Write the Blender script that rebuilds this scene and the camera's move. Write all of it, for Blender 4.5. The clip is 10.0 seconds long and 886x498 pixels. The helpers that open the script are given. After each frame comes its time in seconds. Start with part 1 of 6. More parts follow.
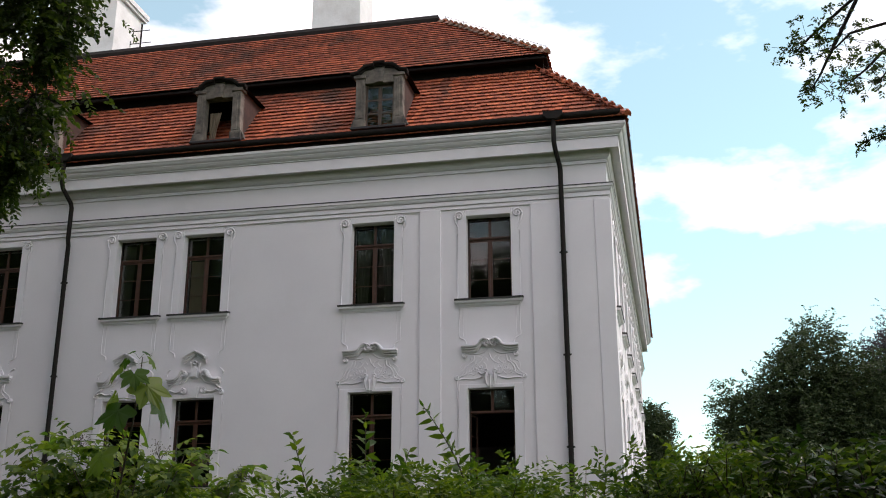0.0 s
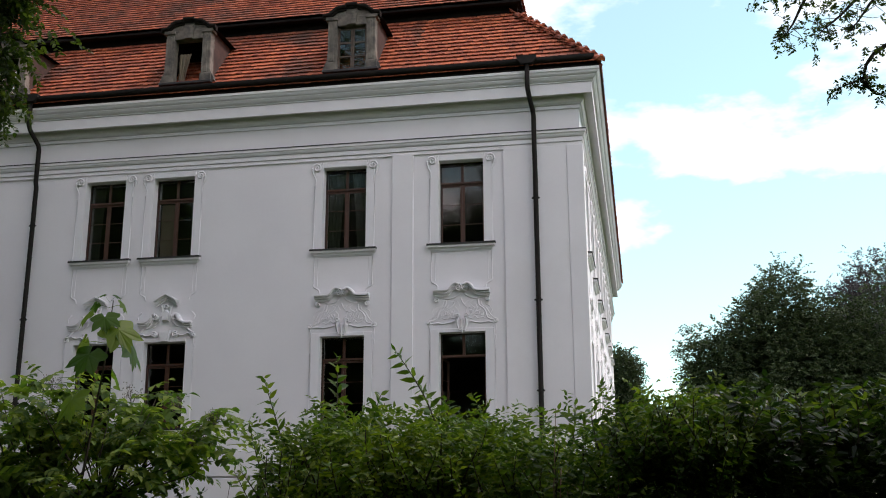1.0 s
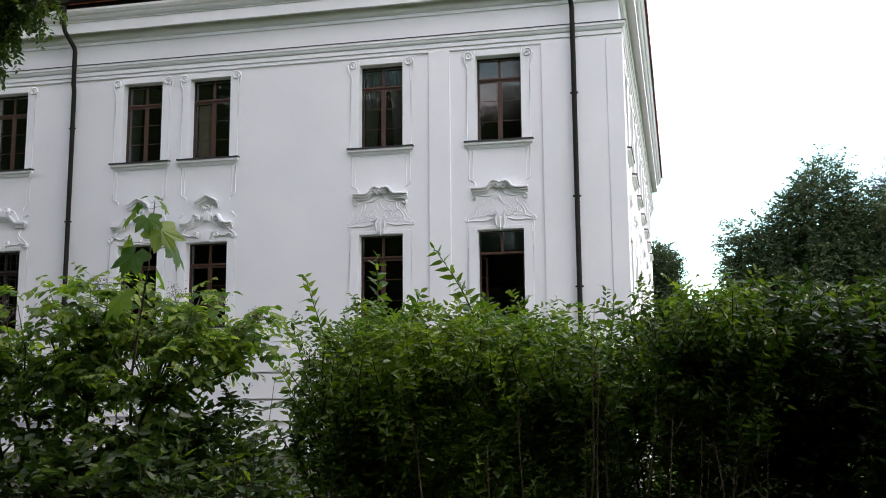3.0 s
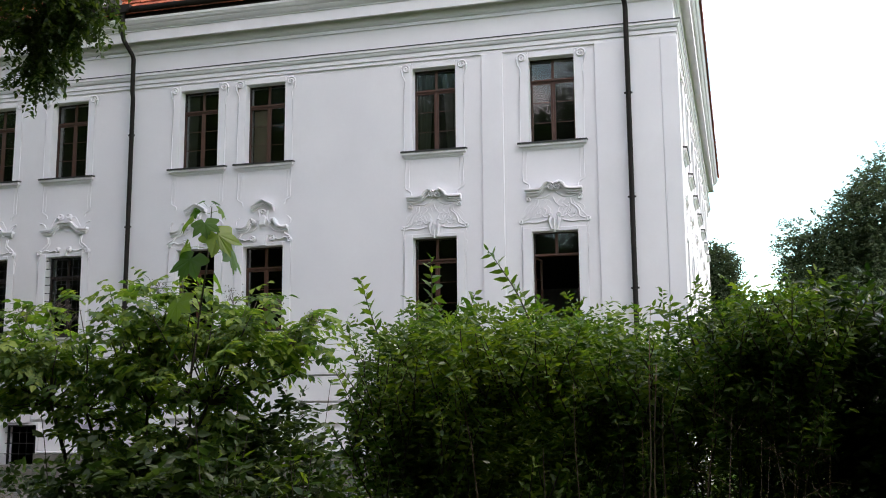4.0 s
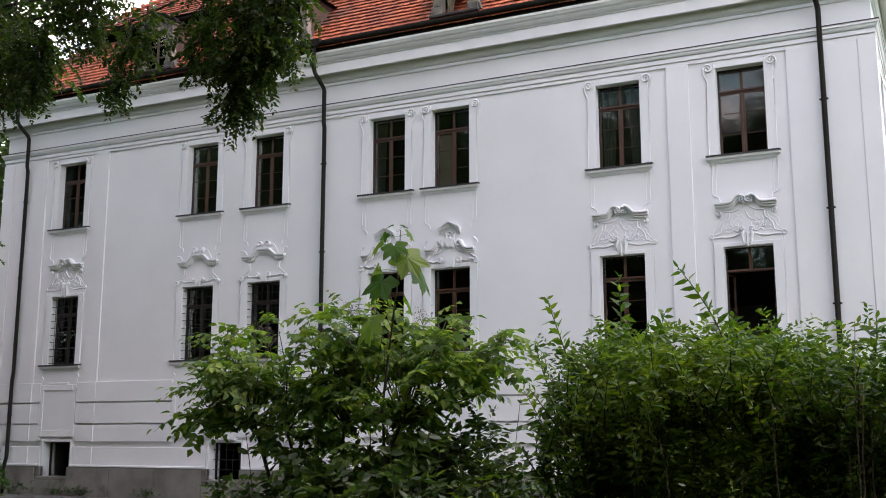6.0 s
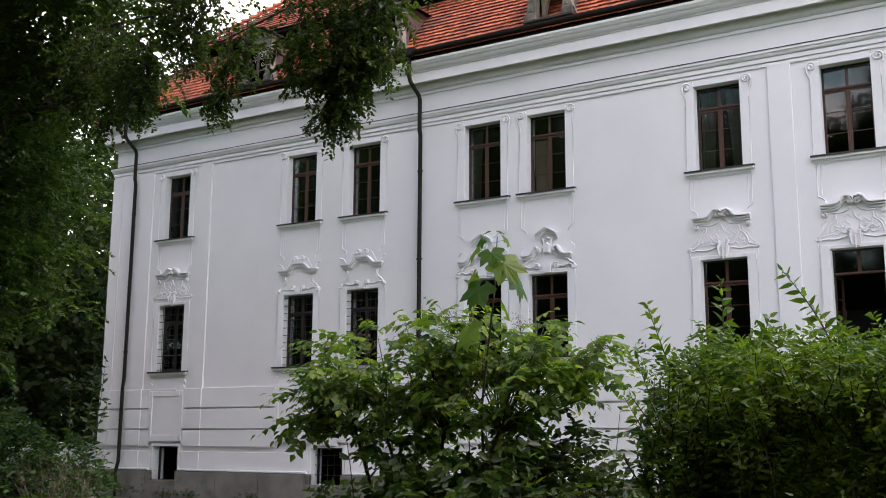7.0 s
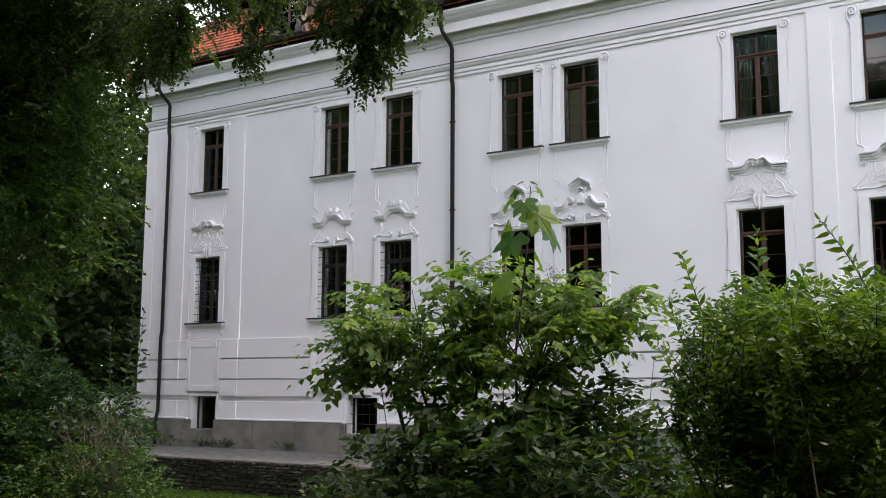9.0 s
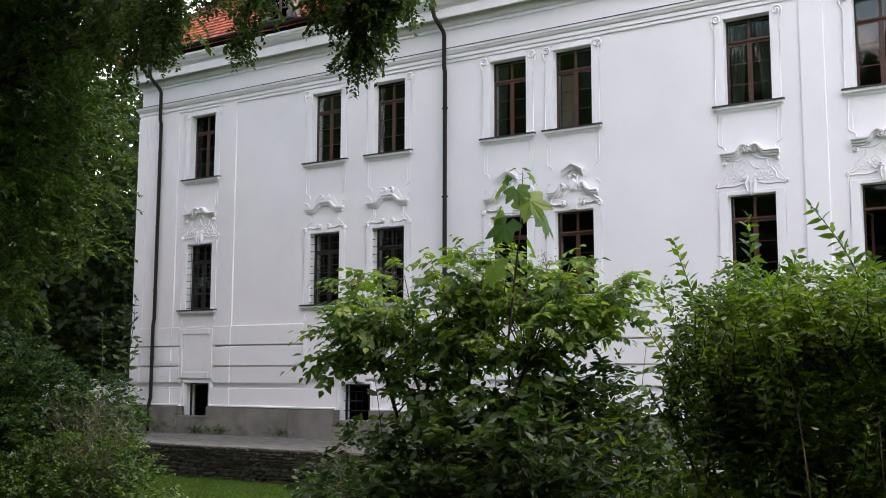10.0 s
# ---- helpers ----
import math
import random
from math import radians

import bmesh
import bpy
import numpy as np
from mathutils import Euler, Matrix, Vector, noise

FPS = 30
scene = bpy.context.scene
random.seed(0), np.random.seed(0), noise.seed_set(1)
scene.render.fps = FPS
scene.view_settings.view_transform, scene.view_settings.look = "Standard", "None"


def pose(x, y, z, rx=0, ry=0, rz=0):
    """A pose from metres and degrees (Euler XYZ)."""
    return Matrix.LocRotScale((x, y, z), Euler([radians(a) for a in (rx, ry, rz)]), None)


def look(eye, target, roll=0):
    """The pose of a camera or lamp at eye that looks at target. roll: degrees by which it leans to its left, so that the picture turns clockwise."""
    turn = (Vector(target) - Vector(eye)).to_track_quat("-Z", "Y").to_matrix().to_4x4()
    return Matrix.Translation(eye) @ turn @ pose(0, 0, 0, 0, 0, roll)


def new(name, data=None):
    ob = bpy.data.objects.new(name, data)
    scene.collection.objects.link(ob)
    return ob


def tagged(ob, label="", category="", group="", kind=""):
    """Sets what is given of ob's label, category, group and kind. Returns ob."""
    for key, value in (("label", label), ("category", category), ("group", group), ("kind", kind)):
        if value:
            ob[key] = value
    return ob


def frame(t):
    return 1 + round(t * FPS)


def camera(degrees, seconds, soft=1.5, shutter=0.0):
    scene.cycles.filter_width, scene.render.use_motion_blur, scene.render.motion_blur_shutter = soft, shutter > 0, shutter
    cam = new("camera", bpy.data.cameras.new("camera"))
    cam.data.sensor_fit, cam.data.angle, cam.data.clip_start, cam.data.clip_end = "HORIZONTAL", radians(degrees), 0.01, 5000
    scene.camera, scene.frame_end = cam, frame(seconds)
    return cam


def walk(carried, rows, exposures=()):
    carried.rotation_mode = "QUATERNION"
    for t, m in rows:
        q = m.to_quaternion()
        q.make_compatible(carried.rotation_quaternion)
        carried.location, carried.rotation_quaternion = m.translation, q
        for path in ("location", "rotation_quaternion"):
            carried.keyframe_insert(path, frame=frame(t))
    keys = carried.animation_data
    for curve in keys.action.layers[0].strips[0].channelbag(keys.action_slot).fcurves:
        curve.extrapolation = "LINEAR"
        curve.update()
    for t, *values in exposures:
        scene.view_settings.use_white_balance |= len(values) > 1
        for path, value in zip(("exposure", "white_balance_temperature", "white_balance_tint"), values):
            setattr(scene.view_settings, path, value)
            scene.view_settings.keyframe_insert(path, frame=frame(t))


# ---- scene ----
cam = camera(46.2, 10.0, soft=1.01)
EYE = (0.0, -26.0, 2.35)
ROWS = [  # seconds, yaw, pitch, roll of a camera that turns where it stands
    (0.0, 11.62, 17.49, -0.10),
    (0.5, 10.81, 16.04, -0.14),
    (1.0, 10.04, 14.45, -0.22),
    (1.5, 10.00, 11.99, -0.38),
    (2.0, 9.95, 10.29, -0.45),
    (2.2, 10.10, 9.67, -0.47),
    (3.3, 13.27, 8.79, -0.48),
    (3.5, 13.94, 8.88, -0.49),
    (4.0, 15.23, 8.97, -0.41),
    (4.5, 17.36, 9.19, -0.38),
    (5.0, 19.59, 9.30, -0.26),
    (5.5, 22.00, 9.72, -0.16),
    (6.0, 25.61, 10.09, 0.01),
    (6.2, 26.74, 10.18, 0.03),
    (7.3, 32.10, 10.41, 0.37),
    (7.5, 32.52, 10.35, 0.38),
    (8.0, 33.23, 9.68, 0.42),
    (8.5, 33.28, 8.53, 0.38),
    (9.0, 32.87, 7.71, 0.28),
    (9.5, 32.86, 6.80, 0.22),
    (10.0, 32.45, 6.97, 0.14),
]
EXPOSURES = [(t, stops, 6960 - 135 * min(t, 2.0) - 5 * max(0.0, t - 3.5), 28.0 - 1.2 * min(t, 3.5) + 0.9 * max(0.0, min(t, 6.0) - 2.0)) for t, stops in ((0.0, 0.50), (1.0, 0.58), (2.0, 0.94), (3.5, 1.32), (5.5, 1.34), (7.5, 1.38), (8.5, 1.48), (9.5, 1.60), (10.0, 1.67))]
UPRIGHT = Matrix.Rotation(radians(90), 4, "X")


def eye_pose(yaw, pitch, roll):
    turn = Matrix.Rotation(radians(yaw), 4, "Z") @ UPRIGHT @ Matrix.Rotation(radians(pitch), 4, "X")
    return Matrix.Translation(EYE) @ turn @ Matrix.Rotation(radians(roll), 4, "Z")


walk(cam, [(t, eye_pose(yaw, pitch, roll)) for t, yaw, pitch, roll in ROWS], EXPOSURES)

# ---- world and sun ----
SUN_ELEVATION, SUN_AZIMUTH = 52.0, 72.0  # azimuth: degrees from +y towards +x
world = bpy.data.worlds.new("sky")
scene.world = world
world.use_nodes = True
wn, wl = world.node_tree.nodes, world.node_tree.links
wn.clear()
sky = wn.new("ShaderNodeTexSky")
sky.sky_type = "NISHITA"
sky.sun_disc = False
sky.sun_elevation, sky.sun_rotation = radians(SUN_ELEVATION), radians(SUN_AZIMUTH)
sky.air_density, sky.dust_density, sky.ozone_density = 1.0, 0.3, 0.3
coords = wn.new("ShaderNodeTexCoord")
stretch = wn.new("ShaderNodeMapping")
stretch.inputs["Scale"].default_value = (1.0, 1.0, 2.2)
stretch.inputs["Location"].default_value = (1.40, 0.4, 0.92)
clouds = wn.new("ShaderNodeTexNoise")
clouds.inputs["Scale"].default_value = 2.6
clouds.inputs["Detail"].default_value = 7.0
clouds.inputs["Roughness"].default_value = 0.55
cover = wn.new("ShaderNodeValToRGB")
cover.color_ramp.elements[0].position, cover.color_ramp.elements[0].color = 0.475, (0.0, 0.0, 0.0, 1)
cover.color_ramp.elements[1].position, cover.color_ramp.elements[1].color = 0.60, (1, 1, 1, 1)
veil = wn.new("ShaderNodeMapRange")
veil.inputs["To Min"].default_value, veil.inputs["To Max"].default_value = 0.09, 1.0
mix = wn.new("ShaderNodeMix")
mix.data_type = "RGBA"
mix.inputs["B"].default_value = (9.9, 9.7, 9.5, 1)
back = wn.new("ShaderNodeBackground")
back.inputs["Strength"].default_value = 0.15
wout = wn.new("ShaderNodeOutputWorld")
wl.new(coords.outputs["Generated"], stretch.inputs["Vector"])
wl.new(stretch.outputs["Vector"], clouds.inputs["Vector"])
wl.new(clouds.outputs["Fac"], cover.inputs["Fac"])
wl.new(cover.outputs["Color"], veil.inputs["Value"])
wl.new(veil.outputs["Result"], mix.inputs["Factor"])
tint = wn.new("ShaderNodeMix")
tint.data_type, tint.blend_type = "RGBA", "MULTIPLY"
tint.inputs["Factor"].default_value = 1.0
tint.inputs["B"].default_value = (0.90, 1.36, 1.02, 1)
wl.new(sky.outputs["Color"], tint.inputs["A"])
wl.new(tint.outputs["Result"], mix.inputs["A"])
wl.new(mix.outputs["Result"], back.inputs["Color"])
wl.new(back.outputs["Background"], wout.inputs["Surface"])

sun_data = bpy.data.lights.new("sun", "SUN")
sun_data.energy, sun_data.angle, sun_data.color = 1.4, radians(10), (1.0, 0.95, 0.88)
sun = new("sun", sun_data)
a, e = radians(SUN_AZIMUTH), radians(SUN_ELEVATION)
sun.matrix_world = look((30 * math.sin(a), 30 * math.cos(a), 40), (30 * math.sin(a) - math.sin(a) * math.cos(e), 30 * math.cos(a) - math.cos(a) * math.cos(e), 40 - math.sin(e)))

# ---- materials ----
def material(name, base, second=None, scale=4.0, fine=60.0, rough=0.8, metal=0.0, bump=0.2, random_by="", spread=0.25, translucent=0.0, shine=0.5, spots=None, amount=0.5, distance=0.01, hues=0.06, grain=0.1):
    """A surface with colour that varies at two scales, fine relief and, if wanted, a shift for each piece."""
    m = bpy.data.materials.new(name)
    m.use_nodes = True
    n, l = m.node_tree.nodes, m.node_tree.links
    bsdf = n["Principled BSDF"]
    bsdf.inputs["Roughness"].default_value, bsdf.inputs["Metallic"].default_value = rough, metal
    bsdf.inputs["Specular IOR Level"].default_value = shine
    pos = n.new("ShaderNodeTexCoord").outputs["Object"]
    big, small = n.new("ShaderNodeTexNoise"), n.new("ShaderNodeTexNoise")
    for t, s, d in ((big, scale, 5.0), (small, fine, 3.0)):
        t.inputs["Scale"].default_value, t.inputs["Detail"].default_value = s, d
        l.new(pos, t.inputs["Vector"])
    ramp = n.new("ShaderNodeMapRange")
    ramp.inputs["From Min"].default_value, ramp.inputs["From Max"].default_value = 0.35, 0.68
    l.new(big.outputs["Fac"], ramp.inputs["Value"])
    mix1 = n.new("ShaderNodeMix")
    mix1.data_type = "RGBA"
    mix1.inputs["A"].default_value = (*base, 1)
    mix1.inputs["B"].default_value = (*(second or [c * 0.8 for c in base]), 1)
    l.new(ramp.outputs["Result"], mix1.inputs["Factor"])
    colour = mix1.outputs["Result"]
    hsv = n.new("ShaderNodeHueSaturation")
    l.new(colour, hsv.inputs["Color"])
    value = n.new("ShaderNodeMapRange")
    value.inputs["To Min"].default_value, value.inputs["To Max"].default_value = 1 - grain, 1 + grain
    l.new(small.outputs["Fac"], value.inputs["Value"])
    strength = value.outputs["Result"]
    if random_by:
        if random_by == "island":
            rnd = n.new("ShaderNodeNewGeometry").outputs["Random Per Island"]
        else:
            rnd = n.new("ShaderNodeObjectInfo").outputs["Random"]
        vary = n.new("ShaderNodeMapRange")
        vary.inputs["To Min"].default_value, vary.inputs["To Max"].default_value = 1 - spread, 1 + spread
        l.new(rnd, vary.inputs["Value"])
        times = n.new("ShaderNodeMath")
        times.operation = "MULTIPLY"
        l.new(strength, times.inputs[0])
        l.new(vary.outputs["Result"], times.inputs[1])
        strength = times.outputs["Value"]
        hue = n.new("ShaderNodeMapRange")
        hue.inputs["To Min"].default_value, hue.inputs["To Max"].default_value = 0.5 + hues * spread, 0.5 - hues * spread
        l.new(rnd, hue.inputs["Value"])
        l.new(hue.outputs["Result"], hsv.inputs["Hue"])
    l.new(strength, hsv.inputs["Value"])
    colour = hsv.outputs["Color"]
    if spots:
        patch = n.new("ShaderNodeTexNoise")
        patch.inputs["Scale"].default_value, patch.inputs["Detail"].default_value = scale * 0.6, 8.0
        patch.inputs["Roughness"].default_value = 0.65
        l.new(pos, patch.inputs["Vector"])
        where = n.new("ShaderNodeMapRange")
        where.inputs["From Min"].default_value, where.inputs["From Max"].default_value = 0.52, 0.66
        where.inputs["To Max"].default_value = amount
        l.new(patch.outputs["Fac"], where.inputs["Value"])
        mix2 = n.new("ShaderNodeMix")
        mix2.data_type = "RGBA"
        mix2.inputs["B"].default_value = (*spots, 1)
        l.new(where.outputs["Result"], mix2.inputs["Factor"])
        l.new(colour, mix2.inputs["A"])
        colour = mix2.outputs["Result"]
    l.new(colour, bsdf.inputs["Base Color"])
    if bump:
        b = n.new("ShaderNodeBump")
        b.inputs["Strength"].default_value, b.inputs["Distance"].default_value = bump, distance
        l.new(small.outputs["Fac"], b.inputs["Height"])
        l.new(b.outputs["Normal"], bsdf.inputs["Normal"])
    if translucent:
        thin, both = n.new("ShaderNodeBsdfTranslucent"), n.new("ShaderNodeMixShader")
        both.inputs["Fac"].default_value = translucent
        glow = n.new("ShaderNodeHueSaturation")
        glow.inputs["Saturation"].default_value, glow.inputs["Value"].default_value = 1.12, 1.7
        l.new(colour, glow.inputs["Color"])
        l.new(glow.outputs["Color"], thin.inputs["Color"])
        l.new(bsdf.outputs["BSDF"], both.inputs[1])
        l.new(thin.outputs["BSDF"], both.inputs[2])
        l.new(both.outputs["Shader"], n["Material Output"].inputs["Surface"])
    return m


def glass_material():
    m = bpy.data.materials.new("window_glass")
    m.use_nodes = True
    n, l = m.node_tree.nodes, m.node_tree.links
    n.clear()
    out, both = n.new("ShaderNodeOutputMaterial"), n.new("ShaderNodeMixShader")
    clear, gloss, fres = n.new("ShaderNodeBsdfTransparent"), n.new("ShaderNodeBsdfGlossy"), n.new("ShaderNodeFresnel")
    clear.inputs["Color"].default_value = (0.80, 0.84, 0.82, 1)
    gloss.inputs["Roughness"].default_value = 0.02
    fres.inputs["IOR"].default_value = 1.50
    wave, ripple = n.new("ShaderNodeTexNoise"), n.new("ShaderNodeBump")
    wave.inputs["Scale"].default_value = 3.0
    ripple.inputs["Strength"].default_value, ripple.inputs["Distance"].default_value = 0.10, 0.02
    l.new(n.new("ShaderNodeTexCoord").outputs["Object"], wave.inputs["Vector"])
    l.new(wave.outputs["Fac"], ripple.inputs["Height"])
    l.new(ripple.outputs["Normal"], gloss.inputs["Normal"])
    l.new(fres.outputs["Fac"], both.inputs["Fac"])
    l.new(clear.outputs["BSDF"], both.inputs[1])
    l.new(gloss.outputs["BSDF"], both.inputs[2])
    l.new(both.outputs["Shader"], out.inputs["Surface"])
    return m


PLASTER = material("white_lime_plaster", (0.80, 0.765, 0.79), (0.755, 0.72, 0.75), 0.45, 14.0, 0.9, bump=0.03, spots=(0.68, 0.645, 0.645), amount=0.32, grain=0.015)
STUCCO = material("white_stucco", (0.82, 0.785, 0.81), (0.77, 0.735, 0.765), 2.0, 30.0, 0.85, bump=0.06, grain=0.03)
PLINTH = material("grey_plinth_render", (0.215, 0.192, 0.176), (0.135, 0.121, 0.111), 1.2, 18.0, 0.9, bump=0.4, spots=(0.085, 0.076, 0.068), amount=0.8)
TILE = material("red_clay_tile", (0.40, 0.088, 0.033), (0.245, 0.056, 0.025), 0.7, 25.0, 0.85, bump=0.3, random_by="island", spread=0.34, spots=(0.075, 0.042, 0.030), amount=0.85, hues=-0.008)
TILE_PIECE = material("red_clay_tile_piece", (0.40, 0.088, 0.033), (0.245, 0.056, 0.025), 0.7, 25.0, 0.85, bump=0.3, random_by="object", spread=0.34, spots=(0.075, 0.042, 0.030), amount=0.85, hues=-0.008)
OLD_TILE = material("bleached_clay_tile", (0.36, 0.21, 0.15), (0.26, 0.15, 0.11), 2.0, 25.0, 0.9, bump=0.4, random_by="island", spread=0.3, spots=(0.16, 0.13, 0.11), amount=0.7)
CHEEK = material("dark_red_shingle", (0.070, 0.030, 0.022), (0.040, 0.020, 0.016), 5.0, 40.0, 0.85, bump=0.4)
# Near-black: shade put into the slope gap and attics; dormer covers are dark anyway.
ROOFING = material("dark_roofing_and_shade", (0.014, 0.011, 0.010), (0.009, 0.008, 0.008), 3.0, 30.0, 0.9, shine=0.08)
METAL = material("weathered_dark_copper", (0.020, 0.015, 0.013), (0.013, 0.011, 0.010), 5.0, 40.0, 0.7, 0.0, 0.1, shine=0.18)
SILL_METAL = material("dark_sheet_metal", (0.05, 0.045, 0.045), (0.035, 0.033, 0.035), 5.0, 40.0, 0.5, 0.4, 0.1)
WOOD = material("brown_stained_wood", (0.082, 0.029, 0.015), (0.052, 0.020, 0.011), 8.0, 60.0, 0.5, bump=0.15)
# Brown wood with shade put into its colour, for outer frames and grilled windows.
SHADED_WOOD = material("shaded_brown_wood", (0.026, 0.013, 0.010), (0.018, 0.010, 0.008), 8.0, 60.0, 0.6, bump=0.15)
OLD_WOOD = material("weathered_brown_wood", (0.125, 0.080, 0.058), (0.060, 0.040, 0.032), 8.0, 60.0, 0.75, bump=0.3)
SANDSTONE = material("weathered_grey_sandstone", (0.25, 0.212, 0.178), (0.095, 0.082, 0.072), 3.5, 30.0, 0.95, bump=0.5, spots=(0.04, 0.04, 0.04), amount=0.75)
CHIMNEY = material("old_whitewashed_plaster", (0.84, 0.80, 0.80), (0.76, 0.72, 0.72), 1.5, 15.0, 0.9, bump=0.3, spots=(0.50, 0.43, 0.40), amount=0.28)
IRON = material("black_wrought_iron", (0.02, 0.02, 0.022), None, 5.0, 40.0, 0.6, 0.3, 0.1)
# Near-black colour stands in for the rooms' lack of light.
INSIDE = material("painted_dim_interior", (0.035, 0.03, 0.027), (0.025, 0.022, 0.02), 1.0, 10.0, 0.9)
CURTAIN = material("pale_net_curtain", (0.16, 0.155, 0.14), (0.12, 0.115, 0.105), 3.0, 80.0, 0.9)
BLIND = material("beige_window_blind", (0.22, 0.17, 0.12), (0.17, 0.13, 0.09), 2.0, 50.0, 0.8)
RUBBLE = material("dark_rubble_stone", (0.055, 0.044, 0.032), (0.030, 0.025, 0.019), 4.0, 30.0, 0.95, bump=0.6, random_by="object", spread=0.35, spots=(0.03, 0.045, 0.02), amount=0.6)
MORTAR = material("dark_mortar", (0.024, 0.021, 0.017), None, 6.0, 40.0, 0.95, bump=0.5)
PAVING = material("worn_stone_paving", (0.17, 0.155, 0.14), (0.11, 0.10, 0.095), 2.5, 30.0, 0.9, bump=0.4, spots=(0.09, 0.09, 0.06), amount=0.6, shine=0.15)
GRASS = material("mown_grass", (0.030, 0.056, 0.007), (0.020, 0.040, 0.006), 1.2, 45.0, 0.9, bump=0.8, spots=(0.05, 0.05, 0.025), amount=0.3, distance=0.04, shine=0.03)
BLADE = material("grass_blade", (0.045, 0.085, 0.012), (0.030, 0.060, 0.008), 2.0, 30.0, 0.7, bump=0, random_by="island", spread=0.3, translucent=0.3, shine=0.08)
BARK = material("grey_brown_bark", (0.036, 0.029, 0.024), (0.022, 0.018, 0.016), 6.0, 50.0, 0.95, bump=0.6)
STEM = material("green_brown_stem", (0.052, 0.040, 0.026), (0.036, 0.030, 0.019), 8.0, 60.0, 0.8, bump=0.2)
DRY_STEM = material("dry_tan_cane", (0.15, 0.098, 0.06), (0.09, 0.058, 0.038), 8.0, 60.0, 0.85, bump=0.2)


def leaf_material(name, base, second, spread=0.35, see=0.35, by="island", rough=0.5):
    return material(name, base, second, 1.6, 40.0, rough, bump=0, random_by=by, spread=spread, translucent=see, shine=0.3)


LEAF_ELDER = leaf_material("elder_leaf", (0.112, 0.180, 0.030), (0.062, 0.110, 0.019), 0.5, 0.45, by="object", rough=0.6)
LEAF_ELDER_INNER = leaf_material("elder_leaf_inner", (0.112, 0.180, 0.030), (0.062, 0.110, 0.019), 0.5, 0.45, rough=0.6)
LEAF_MAPLE = leaf_material("maple_leaf", (0.085, 0.150, 0.020), (0.050, 0.100, 0.016), 0.5, 0.55, by="object")
LEAF_HEDGE = leaf_material("hedge_leaf", (0.112, 0.178, 0.024), (0.048, 0.095, 0.017), 0.45, 0.4, rough=0.38)
LEAF_LAUREL = leaf_material("shaded_glossy_leaf", (0.036, 0.068, 0.011), (0.010, 0.024, 0.006), 0.45, 0.35, rough=0.35)
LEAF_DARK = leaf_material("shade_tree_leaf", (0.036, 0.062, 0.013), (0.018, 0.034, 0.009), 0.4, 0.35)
LEAF_SHADE = leaf_material("shade_tree_inner_leaf", (0.056, 0.100, 0.018), (0.024, 0.048, 0.010), 0.45, 0.4)
LEAF_BRANCH = leaf_material("hornbeam_leaf", (0.040, 0.066, 0.012), (0.018, 0.031, 0.007), 0.4, 0.45)
LEAF_FAR = leaf_material("distant_tree_leaf", (0.040, 0.062, 0.022), (0.022, 0.036, 0.014), 0.35, 0.2, rough=0.7)
LEAF_PURPLE = leaf_material("copper_beech_leaf", (0.046, 0.038, 0.042), (0.034, 0.030, 0.034), 0.3, 0.2)
LEAF_ROSE = leaf_material("rose_leaf", (0.042, 0.084, 0.015), (0.014, 0.032, 0.008), 0.6, 0.35)
LEAF_BRAMBLE = leaf_material("bramble_leaf", (0.046, 0.086, 0.013), (0.019, 0.040, 0.007), 0.6, 0.35)
LEAF_YELLOW = leaf_material("yellowed_leaf", (0.40, 0.27, 0.04), (0.30, 0.16, 0.03), 0.4, 0.35)
BERRY = material("green_elder_berry", (0.085, 0.06, 0.038), (0.055, 0.042, 0.028), 20.0, 80.0, 0.5, bump=0, random_by="island", spread=0.4)
GLASS = glass_material()

